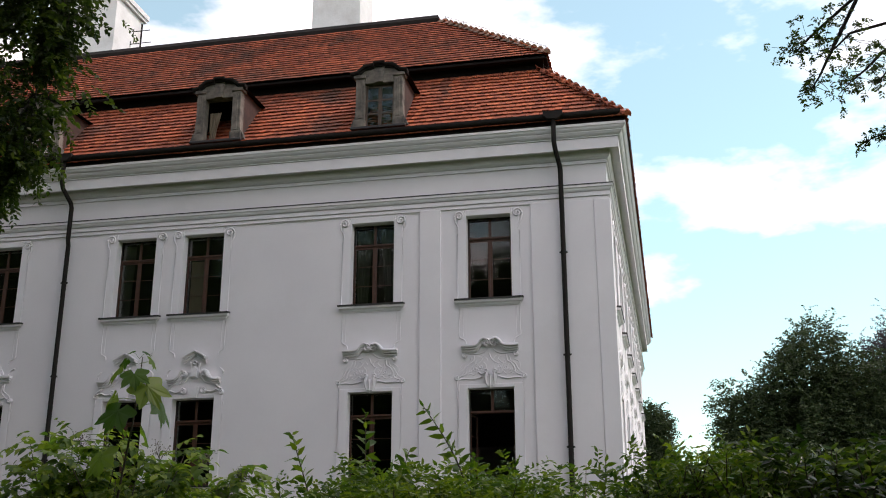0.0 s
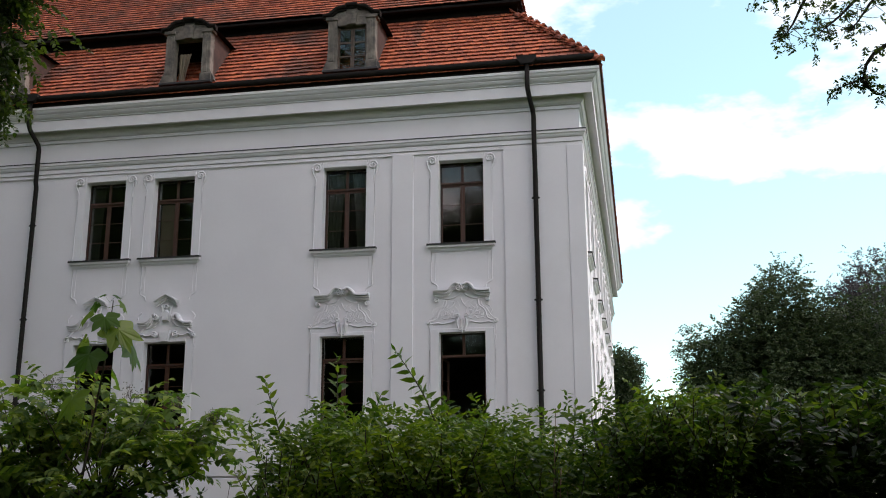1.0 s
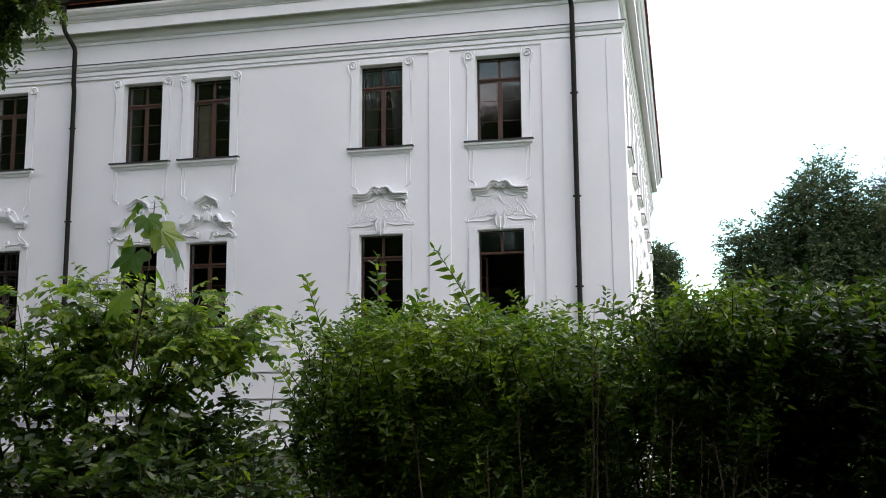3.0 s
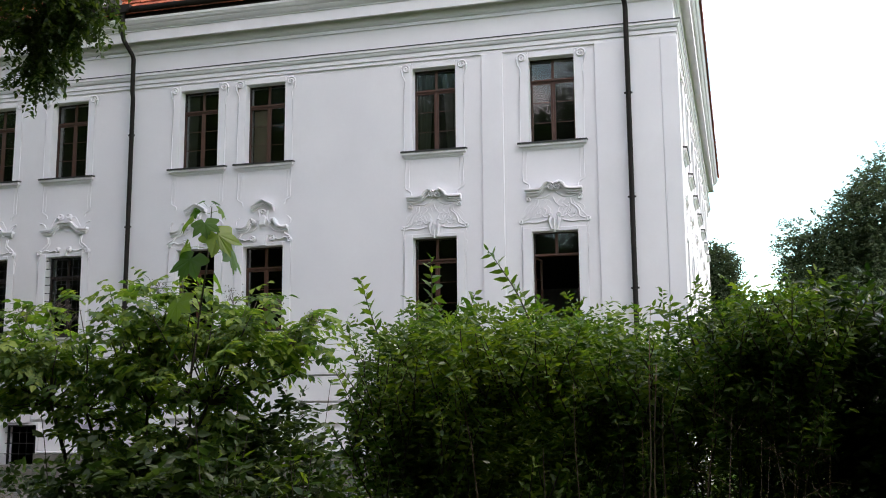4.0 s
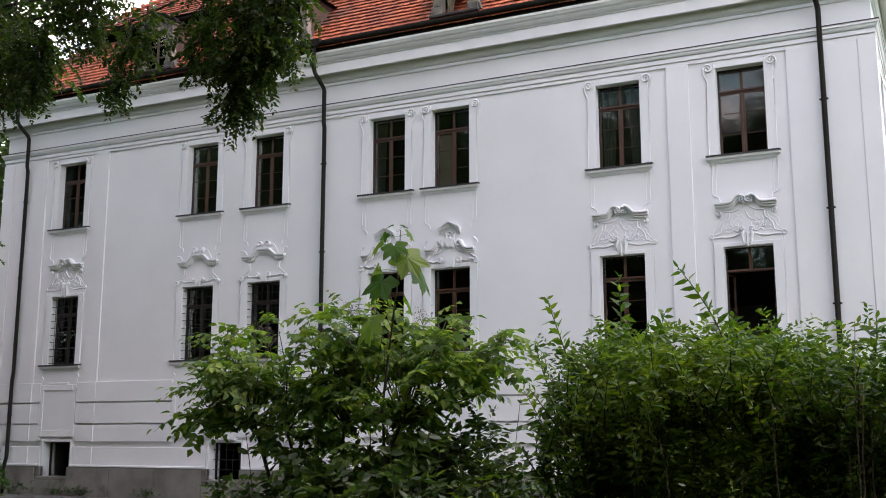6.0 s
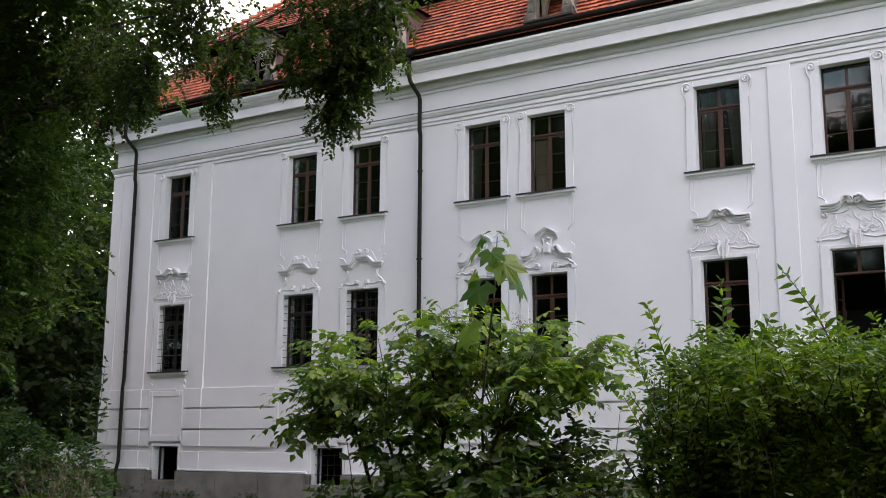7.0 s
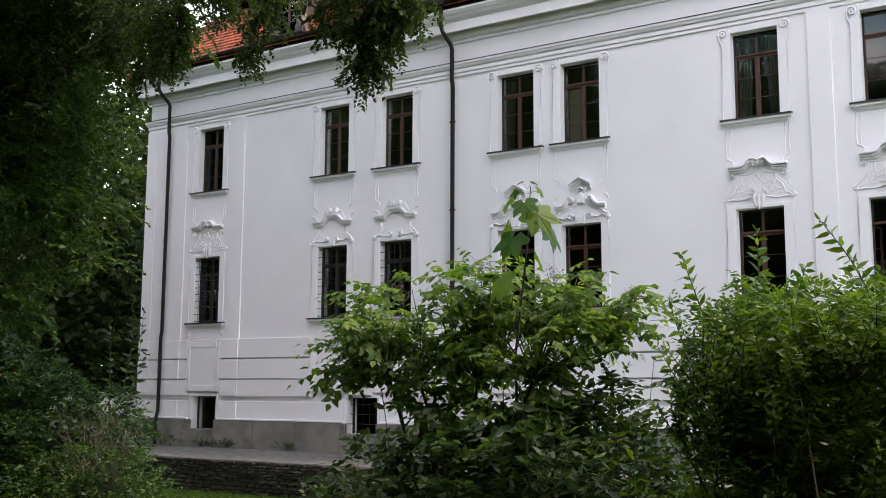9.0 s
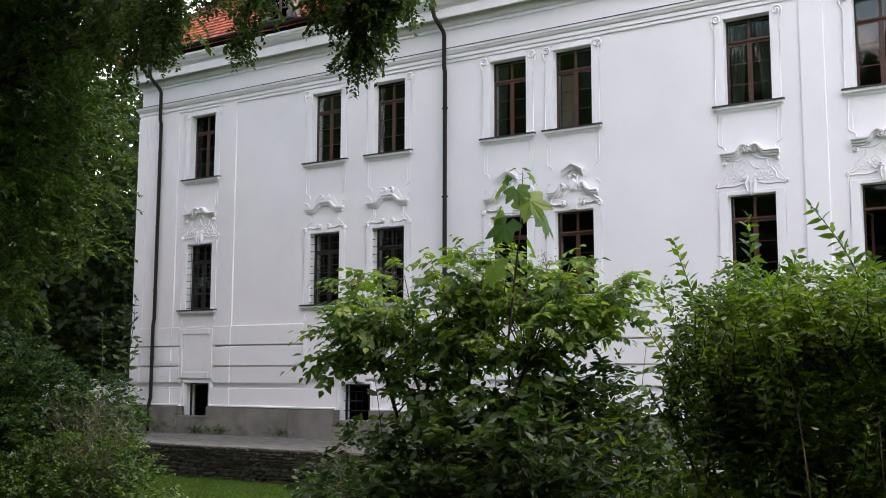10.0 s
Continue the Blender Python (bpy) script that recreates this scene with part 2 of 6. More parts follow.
# ---- building blocks ----
class Shape:
    """Collects vertices and faces of one mesh."""

    def __init__(self):
        self.v, self.f = [], []

    def add(self, verts, faces):
        k = len(self.v)
        self.v += [tuple(p) for p in verts]
        self.f += [tuple(i + k for i in f) for f in faces]
        return self

    def box(self, x0, x1, y0, y1, z0, z1):
        v = [(x, y, z) for z in (z0, z1) for y in (y0, y1) for x in (x0, x1)]
        return self.add(v, [(0, 2, 3, 1), (4, 5, 7, 6), (0, 1, 5, 4), (2, 6, 7, 3), (0, 4, 6, 2), (1, 3, 7, 5)])

    def block(self, x0, x1, y0, y1, z0, z1, c=0.008):
        """A box whose front face (towards -y) has chamfered edges."""
        v = [(x0, y1, z0), (x1, y1, z0), (x1, y1, z1), (x0, y1, z1), (x0, y0 + c, z0), (x1, y0 + c, z0), (x1, y0 + c, z1), (x0, y0 + c, z1),
             (x0 + c, y0, z0 + c), (x1 - c, y0, z0 + c), (x1 - c, y0, z1 - c), (x0 + c, y0, z1 - c)]
        f = [(0, 1, 2, 3)[::-1], (8, 9, 10, 11)]
        for i in range(4):
            j = (i + 1) % 4
            f += [(i, j, 4 + j, 4 + i), (4 + i, 4 + j, 8 + j, 8 + i)]
        return self.add(v, f)

    def prism(self, outline, y0, y1, c=0.0):
        """An outline of (x, z), counter-clockwise from the front, from y1 forward to y0, its front edge drawn in by c."""
        n = len(outline)
        cx, cz = sum(p[0] for p in outline) / n, sum(p[1] for p in outline) / n
        k = 1 - c
        v = [(x, y1, z) for x, z in outline] + [(cx + (x - cx) * k, y0, cz + (z - cz) * k) for x, z in outline]
        f = [tuple(range(n, 2 * n)), tuple(range(n))[::-1]] + [(i, (i + 1) % n, n + (i + 1) % n, n + i) for i in range(n)]
        return self.add(v, f)

    def tube(self, pts, radii, sides=8, cap=True):
        pts = [Vector(p) for p in pts]
        if not isinstance(radii, (list, tuple)):
            radii = [radii] * len(pts)
        rings, side = [], None
        for i, p in enumerate(pts):
            d = (pts[min(i + 1, len(pts) - 1)] - pts[max(i - 1, 0)]).normalized()
            if side is None:
                side = d.orthogonal().normalized()
            side = (side - d * side.dot(d)).normalized()
            up = d.cross(side)
            rings.append([p + radii[i] * (math.cos(t) * side + math.sin(t) * up) for t in [2 * math.pi * j / sides for j in range(sides)]])
        v = [q for r in rings for q in r]
        f = [(i * sides + j, i * sides + (j + 1) % sides, (i + 1) * sides + (j + 1) % sides, (i + 1) * sides + j) for i in range(len(pts) - 1) for j in range(sides)]
        if cap:
            f += [tuple(range(sides))[::-1], tuple(range((len(pts) - 1) * sides, len(pts) * sides))]
        return self.add(v, f)

    def ribbon(self, pts, width, depth, base=0.0, taper=False, square=False):
        """A raised line, half-round or square, along points (x, z) on a wall that faces -y."""
        n = len(pts)
        shape = [(-0.5, 0.0), (-0.5, 0.9), (0.0, 1.0), (0.5, 1.0), (0.5, 0.0)] if square else [(-0.5, 0.0), (-0.42, 0.7), (0.0, 1.0), (0.42, 0.7), (0.5, 0.0)]
        v = []
        for i, (x, z) in enumerate(pts):
            ax, az = pts[max(i - 1, 0)]
            bx, bz = pts[min(i + 1, n - 1)]
            l = math.hypot(bx - ax, bz - az) or 1.0
            nx, nz = -(bz - az) / l, (bx - ax) / l
            k = 1 - 0.6 * i / max(n - 1, 1) if taper else 1.0
            v += [(x + nx * s * width * k, base - d * depth * k, z + nz * s * width * k) for s, d in shape]
        f = [(5 * i + j, 5 * i + j + 1, 5 * i + j + 6, 5 * i + j + 5) for i in range(n - 1) for j in range(4)]
        f += [(0, 1, 2, 3, 4), tuple(5 * (n - 1) + j for j in (4, 3, 2, 1, 0))]
        return self.add(v, f)

    def mesh(self, name, mat, smooth=False):
        me = bpy.data.meshes.new(name)
        me.from_pydata(self.v, [], self.f)
        me.materials.append(mat)
        if smooth:
            me.shade_smooth()
        return me


def place(name, me, parent=None, m=None, label=""):
    """Links mesh data as one object, under a thing or a part."""
    ob = new(name, me)
    if m is not None:
        ob.matrix_basis = m
    ob.parent = parent
    return tagged(ob, label)


def part(name, shape, mat, parent, label="", m=None, smooth=False):
    return place(name, shape.mesh(name, mat, smooth), parent, m, label)


def thing(name, label, category, m=None, group="", kind=""):
    ob = new(name)
    ob.empty_display_size = 0.2
    if m is not None:
        ob.matrix_basis = m
    return tagged(ob, label, category, group, kind)


def spiral(cx, cz, r, turns, start, hand=1, n=18, shrink=0.18):
    return [(cx + r * (1 - (1 - shrink) * i / n) * math.cos(start + hand * turns * 2 * math.pi * i / n),
             cz + r * (1 - (1 - shrink) * i / n) * math.sin(start + hand * turns * 2 * math.pi * i / n)) for i in range(n + 1)]


def curve(points, n=6):
    """A smooth line through points (x, z)."""
    out = []
    for i in range(len(points) - 1):
        p0, p1, p2, p3 = points[max(i - 1, 0)], points[i], points[i + 1], points[min(i + 2, len(points) - 1)]
        for j in range(n):
            t = j / n
            out.append(tuple(0.5 * (2 * b + (c - a) * t + (2 * a - 5 * b + 4 * c - d) * t * t + (3 * b - a - 3 * c + d) * t ** 3) for a, b, c, d in zip(p0, p1, p2, p3)))
    return out + [points[-1]]


def flip(pts):
    return [(-x, z) for x, z in pts]


def wall_shape(x0, x1, z0, z1, openings, thick):
    """A wall that faces -y, its face at y = 0, with openings (x0, x1, z0, z1) cut through."""
    s = Shape()
    xs = sorted({x0, x1, *[o[0] for o in openings], *[o[1] for o in openings]})
    zs = sorted({z0, z1, *[o[2] for o in openings], *[o[3] for o in openings]})
    for a, b in zip(xs, xs[1:]):
        for c, d in zip(zs, zs[1:]):
            mx, mz = (a + b) / 2, (c + d) / 2
            if any(o[0] < mx < o[1] and o[2] < mz < o[3] for o in openings):
                continue
            s.add([(a, 0, c), (b, 0, c), (b, 0, d), (a, 0, d)], [(0, 1, 2, 3)])
            s.add([(a, thick, c), (b, thick, c), (b, thick, d), (a, thick, d)], [(3, 2, 1, 0)])
    for a, b, c, d in openings:
        s.add([(a, 0, c), (a, 0, d), (a, thick, d), (a, thick, c)], [(3, 2, 1, 0)])
        s.add([(b, 0, c), (b, 0, d), (b, thick, d), (b, thick, c)], [(0, 1, 2, 3)])
        s.add([(a, 0, d), (b, 0, d), (b, thick, d), (a, thick, d)], [(3, 2, 1, 0)])
        s.add([(a, 0, c), (b, 0, c), (b, thick, c), (a, thick, c)], [(0, 1, 2, 3)])
    for x, order in ((x0, 1), (x1, -1)):
        s.add([(x, 0, z0), (x, 0, z1), (x, thick, z1), (x, thick, z0)], [(3, 2, 1, 0)[::order]])
    s.add([(x0, 0, z1), (x1, 0, z1), (x1, thick, z1), (x0, thick, z1)], [(0, 1, 2, 3)])
    return s


# ---- the ground ----
def ground_height(x, y):
    """Level by the house below the terrace wall, rising to the path on which the camera stands."""
    t = min(max((y + 24.0) / 12.0, 0.0), 1.0)
    t = t * t * (3 - 2 * t)
    return 0.75 - 1.28 * t


def build_ground():
    s = Shape()
    xs = [-3000, -400, -120, -70, *range(-50, 31, 2), 50, 100, 400, 3000]
    ys = [-3000, -400, -100, -60, *range(-40, -14, 1), -8, -2.72, 0, 40, 60, 120, 400, 3000]
    for y in ys:
        for x in xs:
            near = -50 < x < 30 and -40 < y < -3
            s.v.append((x, y, ground_height(x, y) + (0.05 * noise.noise((x * 0.4, y * 0.4, 0)) if near else 0)))
    n = len(xs)
    s.f = [(j * n + i, j * n + i + 1, (j + 1) * n + i + 1, (j + 1) * n + i) for j in range(len(ys) - 1) for i in range(n - 1)]
    ob = place("ground", s.mesh("ground", GRASS, True))
    return tagged(ob, "mown green grass lawn sloping down to the terrace wall", "ground", kind="structure")


build_ground()

# ---- the palace ----
X0, X1, DEPTH = -29.86, -0.93, 26.1
RISE = 0.37  # the terrace's paving above the level from which heights of the house count
SKEW = 0.28  # the right flank runs out by this much over its depth
LOW, HIGH = (4.22, 6.56), (8.88, 11.22)  # window openings of the two storeys
W = 1.20
COLUMNS = [-26.66, -21.05, -18.54, -14.29, -12.23, -7.30, -4.11]
CELLAR = [-26.60, -19.74, -13.26, -7.30, -4.11]
SIDE_COLUMNS = [2.4 + 3.3 * i for i in range(7)]
palace = thing("palace", "white plastered baroque palace with red tiled mansard roof", "palace", Matrix.Translation((0, 0, RISE)))

BASE_Z, RECESS = 3.66, 0.07  # the wall behind the coursed base lies deeper, so that the joints are real gaps
cellar_openings = [(c - W / 2, c + W / 2, 0.60, 1.72) for c in CELLAR]
front_openings = [(c - W / 2, c + W / 2, a, b) for c in COLUMNS for a, b in (LOW, HIGH)]
part("front_wall", wall_shape(X0, X1, BASE_Z, 13.36, front_openings, 0.5), PLASTER, palace)
part("base_wall", wall_shape(X0, X1, 0.0, BASE_Z, cellar_openings, 0.43), PLASTER, palace, m=Matrix.Translation((0, RECESS, 0)))
SIDE = Matrix.Translation((X1, 0, 0)) @ Matrix.Rotation(radians(90) - math.atan2(SKEW, DEPTH), 4, "Z")  # local x runs back along the side
side_openings = [(c - W / 2, c + W / 2, a, b) for c in SIDE_COLUMNS for a, b in (LOW, HIGH)]
part("side_wall", wall_shape(0.5, DEPTH, 0.0, 13.36, side_openings, 0.5), PLASTER, palace, m=SIDE)
part("side_wall", Shape().box(X0, X0 + 0.5, 0.5, DEPTH, 0, 13.36), PLASTER, palace)
part("back_wall", Shape().box(X0 + 0.5, X1 - 0.3, DEPTH - 0.5, DEPTH, 0, 13.36), PLASTER, palace)
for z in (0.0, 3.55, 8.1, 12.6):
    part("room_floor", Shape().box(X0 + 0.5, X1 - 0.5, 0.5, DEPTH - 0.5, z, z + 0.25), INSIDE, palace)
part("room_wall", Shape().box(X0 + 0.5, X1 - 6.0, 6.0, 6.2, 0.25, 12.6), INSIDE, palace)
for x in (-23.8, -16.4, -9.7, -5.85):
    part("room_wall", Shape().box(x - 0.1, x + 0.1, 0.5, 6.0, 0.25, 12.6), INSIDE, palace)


def around(profile, mat, name, label=""):
    """A moulding with a profile of (projection, z) all round the house, mitred at the corners."""
    s = Shape()
    for p, z in profile:
        s.v += [(X0 - p, DEPTH + p, z), (X0 - p, -p, z), (X1 + p, -p, z), (X1 + p + SKEW, DEPTH + p, z)]
    n = len(profile)
    s.f = [(4 * i + j, 4 * i + (j + 1) % 4, 4 * i + 4 + (j + 1) % 4, 4 * i + 4 + j) for i in range(n - 1) for j in range(4)]
    return part(name, s, mat, palace, label)


around([(0.0, 12.46), (0.04, 12.47), (0.04, 12.54), (0.02, 12.55), (0.02, 12.565), (0.07, 12.58), (0.11, 12.63), (0.13, 12.7), (0.13, 12.78), (0.34, 12.8), (0.34, 12.745), (0.37, 12.745), (0.37, 13.035), (0.355, 13.04), (0.355, 13.055), (0.395, 13.06), (0.395, 13.09), (0.385, 13.095), (0.42, 13.1), (0.46, 13.135), (0.485, 13.18), (0.495, 13.18), (0.495, 13.21), (0.485, 13.215), (0.52, 13.22), (0.55, 13.255), (0.57, 13.31), (0.59, 13.315), (0.59, 13.39), (0.0, 13.42)], STUCCO, "cornice", "deep white moulded cornice")
around([(0.0, 11.43), (0.045, 11.43), (0.045, 11.515), (0.02, 11.52), (0.02, 11.535), (0.075, 11.54), (0.075, 11.645), (0.045, 11.65), (0.045, 11.665), (0.10, 11.67), (0.125, 11.71), (0.135, 11.76), (0.165, 11.765), (0.165, 11.83), (0.0, 11.84)], STUCCO, "architrave", "white moulded architrave band")
around([(0.17, 11.83), (0.178, 11.83), (0.178, 11.855), (0.0, 11.88)], SILL_METAL, "architrave_flashing", "dark sheet metal covering")
plinth = part("plinth", wall_shape(X0 - 0.12, X1 + 0.12, -0.9, 0.92, [(a, b, 0.60, 0.92) for a, b, _, _ in cellar_openings], 0.12), PLINTH, palace, "stained grey plinth of broad slabs", m=Matrix.Translation((0, -0.12, 0)))
for x0, x1 in ((X0 - 0.12, X0), (X1, X1 + 0.12)):
    part("plinth", Shape().box(x0, x1, 0.0, DEPTH, -0.9, 0.92), PLINTH, palace)
gaps = [X0 - 0.14, *[x for c in CELLAR for x in (c - W / 2 - 0.1, c + W / 2 + 0.1)], X1 + 0.14]
for a, b in zip(gaps[::2], gaps[1::2]):
    n = max(1, round((b - a) / 1.75))
    for k in range(n):
        part("plinth_slab", Shape().block(a + (b - a) * k / n + 0.012, a + (b - a) * (k + 1) / n - 0.012, -0.14, -0.12, -0.3, 0.905, 0.006), PLINTH, plinth)
    part("plinth_moulding", Shape().block(a, b, -0.15, 0.07, 0.92, 1.0, 0.02), STUCCO, palace)
for c in CELLAR:
    part("plinth_slab", Shape().block(c - W / 2 - 0.09, c + W / 2 + 0.09, -0.14, -0.12, -0.3, 0.50, 0.006), PLINTH, plinth)

# Flat strips that edge the end bays, also on the base
STRIPS = [(-5.98, -5.40, 0.05), (-2.97, -1.29, 0.05), (-1.29, X1 + 0.07, 0.07), (-25.60, -25.02, 0.05), (-29.42, -27.85, 0.05), (X0 - 0.07, -29.42, 0.07)]
for a, b, proud in STRIPS:
    part("pilaster_strip", Shape().block(a, b, -proud, 0.0, 3.66, 11.44, 0.01), PLASTER, palace)
part("pilaster_strip", Shape().block(0.0, 0.45, -0.07, 0.0, 3.66, 11.44, 0.01), PLASTER, palace, m=SIDE)

# Courses of the base, cut by the panels under the windows
PANEL_W = 1.58
for z0, z1 in ((1.0, 1.562), (1.608, 2.265), (2.309, 2.962), (3.008, 3.66)):
    cuts = [(c - PANEL_W / 2 - 0.012, c + PANEL_W / 2 + 0.012) for c in COLUMNS] if z0 > 1.7 else [(c - W / 2 - 0.10, c + W / 2 + 0.10) for c in CELLAR]
    if 1.6 < z0 < 1.7:
        cuts = sorted([(c - PANEL_W / 2 - 0.012, c + PANEL_W / 2 + 0.012) for c in COLUMNS])
    x = X0 - 0.06
    for a, b in sorted(cuts) + [(X1 + 0.06, 0)]:
        if a > x:
            if 1.6 < z0 < 1.7:
                part("base_course", Shape().block(x, a, -0.06, RECESS, 1.73, z1, 0.012), PLASTER, palace)
            else:
                part("base_course", Shape().block(x, a, -0.06, RECESS, z0, z1, 0.012), PLASTER, palace)
        x = b
    for a, b, proud in STRIPS:
        part("base_strip", Shape().block(a, b, -proud - 0.04, -0.055, max(z0, 1.73) if 1.6 < z0 < 1.7 else z0, z1, 0.012), PLASTER, palace)
    part("base_course", Shape().block(0.0, DEPTH, -0.06, 0.0, z0, z1, 0.012), PLASTER, palace, m=SIDE)
for c in COLUMNS:
    s = Shape()
    h = PANEL_W / 2
    s.box(c - h, c + h, -0.045, RECESS, 1.88, 3.66)
    panel = part("base_panel", s, PLASTER, palace)
    s = Shape()
    for a, b, z0, z1 in ((c - h, c - h + 0.15, 1.88, 3.59), (c + h - 0.15, c + h, 1.88, 3.59), (c - h + 0.15, c + h - 0.15, 1.88, 2.10), (c - h + 0.15, c + h - 0.15, 3.40, 3.59)):
        s.block(a, b, -0.075, -0.045, z0, z1, 0.012)
    s.block(c - 0.45, c + 0.45, -0.075, 0.0, 3.59, 3.66, 0.012)
    part("panel_frame", s, PLASTER, panel)

# ---- windows: meshes shared by all of a kind, local x across, y into the wall, z up from the opening's foot ----
H_LOW, H_HIGH = LOW[1] - LOW[0], HIGH[1] - HIGH[0]
GY = 0.26  # the frame's depth in the opening


def frame_shape(h):
    s, w = Shape(), W / 2
    s.box(-w, -w + 0.03, GY - 0.02, GY + 0.06, 0, h).box(w - 0.03, w, GY - 0.02, GY + 0.06, 0, h)
    s.box(-w + 0.03, w - 0.03, GY - 0.02, GY + 0.06, h - 0.03, h).box(-w + 0.03, w - 0.03, GY - 0.02, GY + 0.06, 0, 0.06)
    return s


def transom_shape(h):
    z = h * 0.735
    s = Shape().box(-W / 2 + 0.03, W / 2 - 0.03, GY - 0.03, GY + 0.05, z, z + 0.07)
    s.block(-W / 2 + 0.03, W / 2 - 0.03, GY - 0.055, GY - 0.03, z + 0.01, z + 0.05, 0.008)
    return s.box(-0.035, 0.035, GY - 0.015, GY + 0.045, z + 0.07, h - 0.03)


def casement_shape(h, side):
    z = h * 0.735
    a, b = (-W / 2 + 0.032, -0.002) if side < 0 else (0.002, W / 2 - 0.032)
    s = Shape()
    edge, meet = (0.024, 0.058) if side < 0 else (0.058, 0.024)
    s.box(a, a + edge, GY - 0.012, GY + 0.035, 0.062, z).box(b - meet, b, GY - 0.012, GY + 0.035, 0.062, z)
    s.box(a + edge, b - meet, GY - 0.012, GY + 0.035, z - 0.05, z).box(a + edge, b - meet, GY - 0.012, GY + 0.035, 0.062, 0.12)
    for k in (0.36, 0.68):
        s.box(a + edge, b - meet, GY - 0.004, GY + 0.025, z * k - 0.007, z * k + 0.007)
    s.tube([(b - 0.02 if side < 0 else a + 0.02, GY - 0.03, z * 0.5 - 0.05), (b - 0.02 if side < 0 else a + 0.02, GY - 0.03, z * 0.5 + 0.05)], 0.008, 6)
    return s


def pane_shape(a, b, z0, z1):
    return Shape().box(a, b, GY + 0.010, GY + 0.014, z0, z1)


def sill_metal_shape(l):
    return Shape().add([(-l, -0.155, -0.018), (l, -0.155, -0.018), (l, -0.155, 0.03), (-l, -0.155, 0.03), (-l, 0.0, 0.045), (l, 0.0, 0.045), (l, 0.0, 0.0), (-l, 0.0, 0.0), (-W / 2, GY, 0.05), (W / 2, GY, 0.05), (-W / 2, 0.0, 0.03), (W / 2, 0.0, 0.03)],
                       [(0, 1, 2, 3), (3, 2, 5, 4), (0, 7, 6, 1), (0, 3, 4, 7), (1, 6, 5, 2), (10, 11, 9, 8)])


def sill_shape(l, z0=-0.17):
    s, prof = Shape(), [(0.0, z0), (0.025, z0), (0.03, z0 + 0.02), (0.05, z0 + 0.03), (0.06, z0 + 0.07), (0.11, z0 + 0.09), (0.13, z0 + 0.10), (0.13, 0.0), (0.0, 0.0)]
    for p, z in prof:
        k = l - 0.13 + p
        s.v += [(-k, 0, z), (-k, -p, z), (k, -p, z), (k, 0, z)]
    s.f = [(4 * i + j, 4 * i + j + 1, 4 * i + 5 + j, 4 * i + 4 + j) for i in range(len(prof) - 1) for j in range(3)]
    return s


def surround_shape(h, top):
    s, w, o = Shape(), W / 2, 0.23
    s.block(-w - o, -w, -0.03, 0.0, 0.0, h + top, 0.008).block(w, w + o, -0.03, 0.0, 0.0, h + top, 0.008).block(-w, w, -0.03, 0.0, h, h + top, 0.008)
    return s


def volute_shape(h, hand):
    """The scrolls at an upper window's top corners and the thin beads that run down from them."""
    s, w = Shape(), W / 2
    if hand:
        put = (lambda q: q) if hand > 0 else flip
        x = w + 0.20
        s.ribbon(put(spiral(x - 0.02, h + 0.005, 0.13, 1.6, math.radians(-10), 1, 22)), 0.045, 0.05, -0.025)
        s.ribbon(put(curve([(x + 0.11, h - 0.02), (x + 0.09, h - 0.16), (x + 0.02, h - 0.30), (x + 0.01, h - 0.46)])), 0.05, 0.045, -0.02, True)
        s.ribbon(put([(x + 0.035, h - 0.5), (x + 0.035, 0.02)]), 0.022, 0.02, -0.02)
        s.ribbon(put([(x - 0.17, h + 0.05), (x - 0.17, h + 0.15)]), 0.02, 0.02, -0.025)
    return s


def apron_shape(put):
    """Thin beads below an upper sill that curl in above the hood."""
    s, w = Shape(), W / 2
    if put:
        s.ribbon(put([(w + 0.20, -0.20), (w + 0.20, -0.86)]), 0.020, 0.014, -0.005)
        s.ribbon(put(curve([(w + 0.20, -0.86), (w + 0.19, -0.98), (w + 0.06, -1.06), (w + 0.03, -1.16)])), 0.028, 0.03, -0.004)
        s.ribbon(put([(w + 0.10, -0.20), (w + 0.10, -0.95)]), 0.014, 0.008, -0.004)
    return s


def side_bead_shape(h, put):
    """The wavering beads that edge a lower window's surround."""
    s, w = Shape(), W / 2
    if put:
        s.ribbon(put(curve([(w + 0.23, h + 0.12), (w + 0.22, h - 0.05), (w + 0.28, h - 0.14), (w + 0.25, h - 0.30), (w + 0.27, h - 0.42)])), 0.026, 0.022, -0.02, True)
        s.ribbon(put([(w + 0.245, h - 0.45), (w + 0.245, 0.12)]), 0.018, 0.012, -0.02)
        s.ribbon(put(curve([(w + 0.245, 0.12), (w + 0.20, 0.05), (w + 0.26, 0.0)])), 0.03, 0.03, -0.02)
        s.ribbon(put(curve([(w + 0.17, -0.26), (w + 0.22, -0.36), (w + 0.14, -0.42), (w + 0.20, -0.52)])), 0.05, 0.04, -0.005, True)
    return s


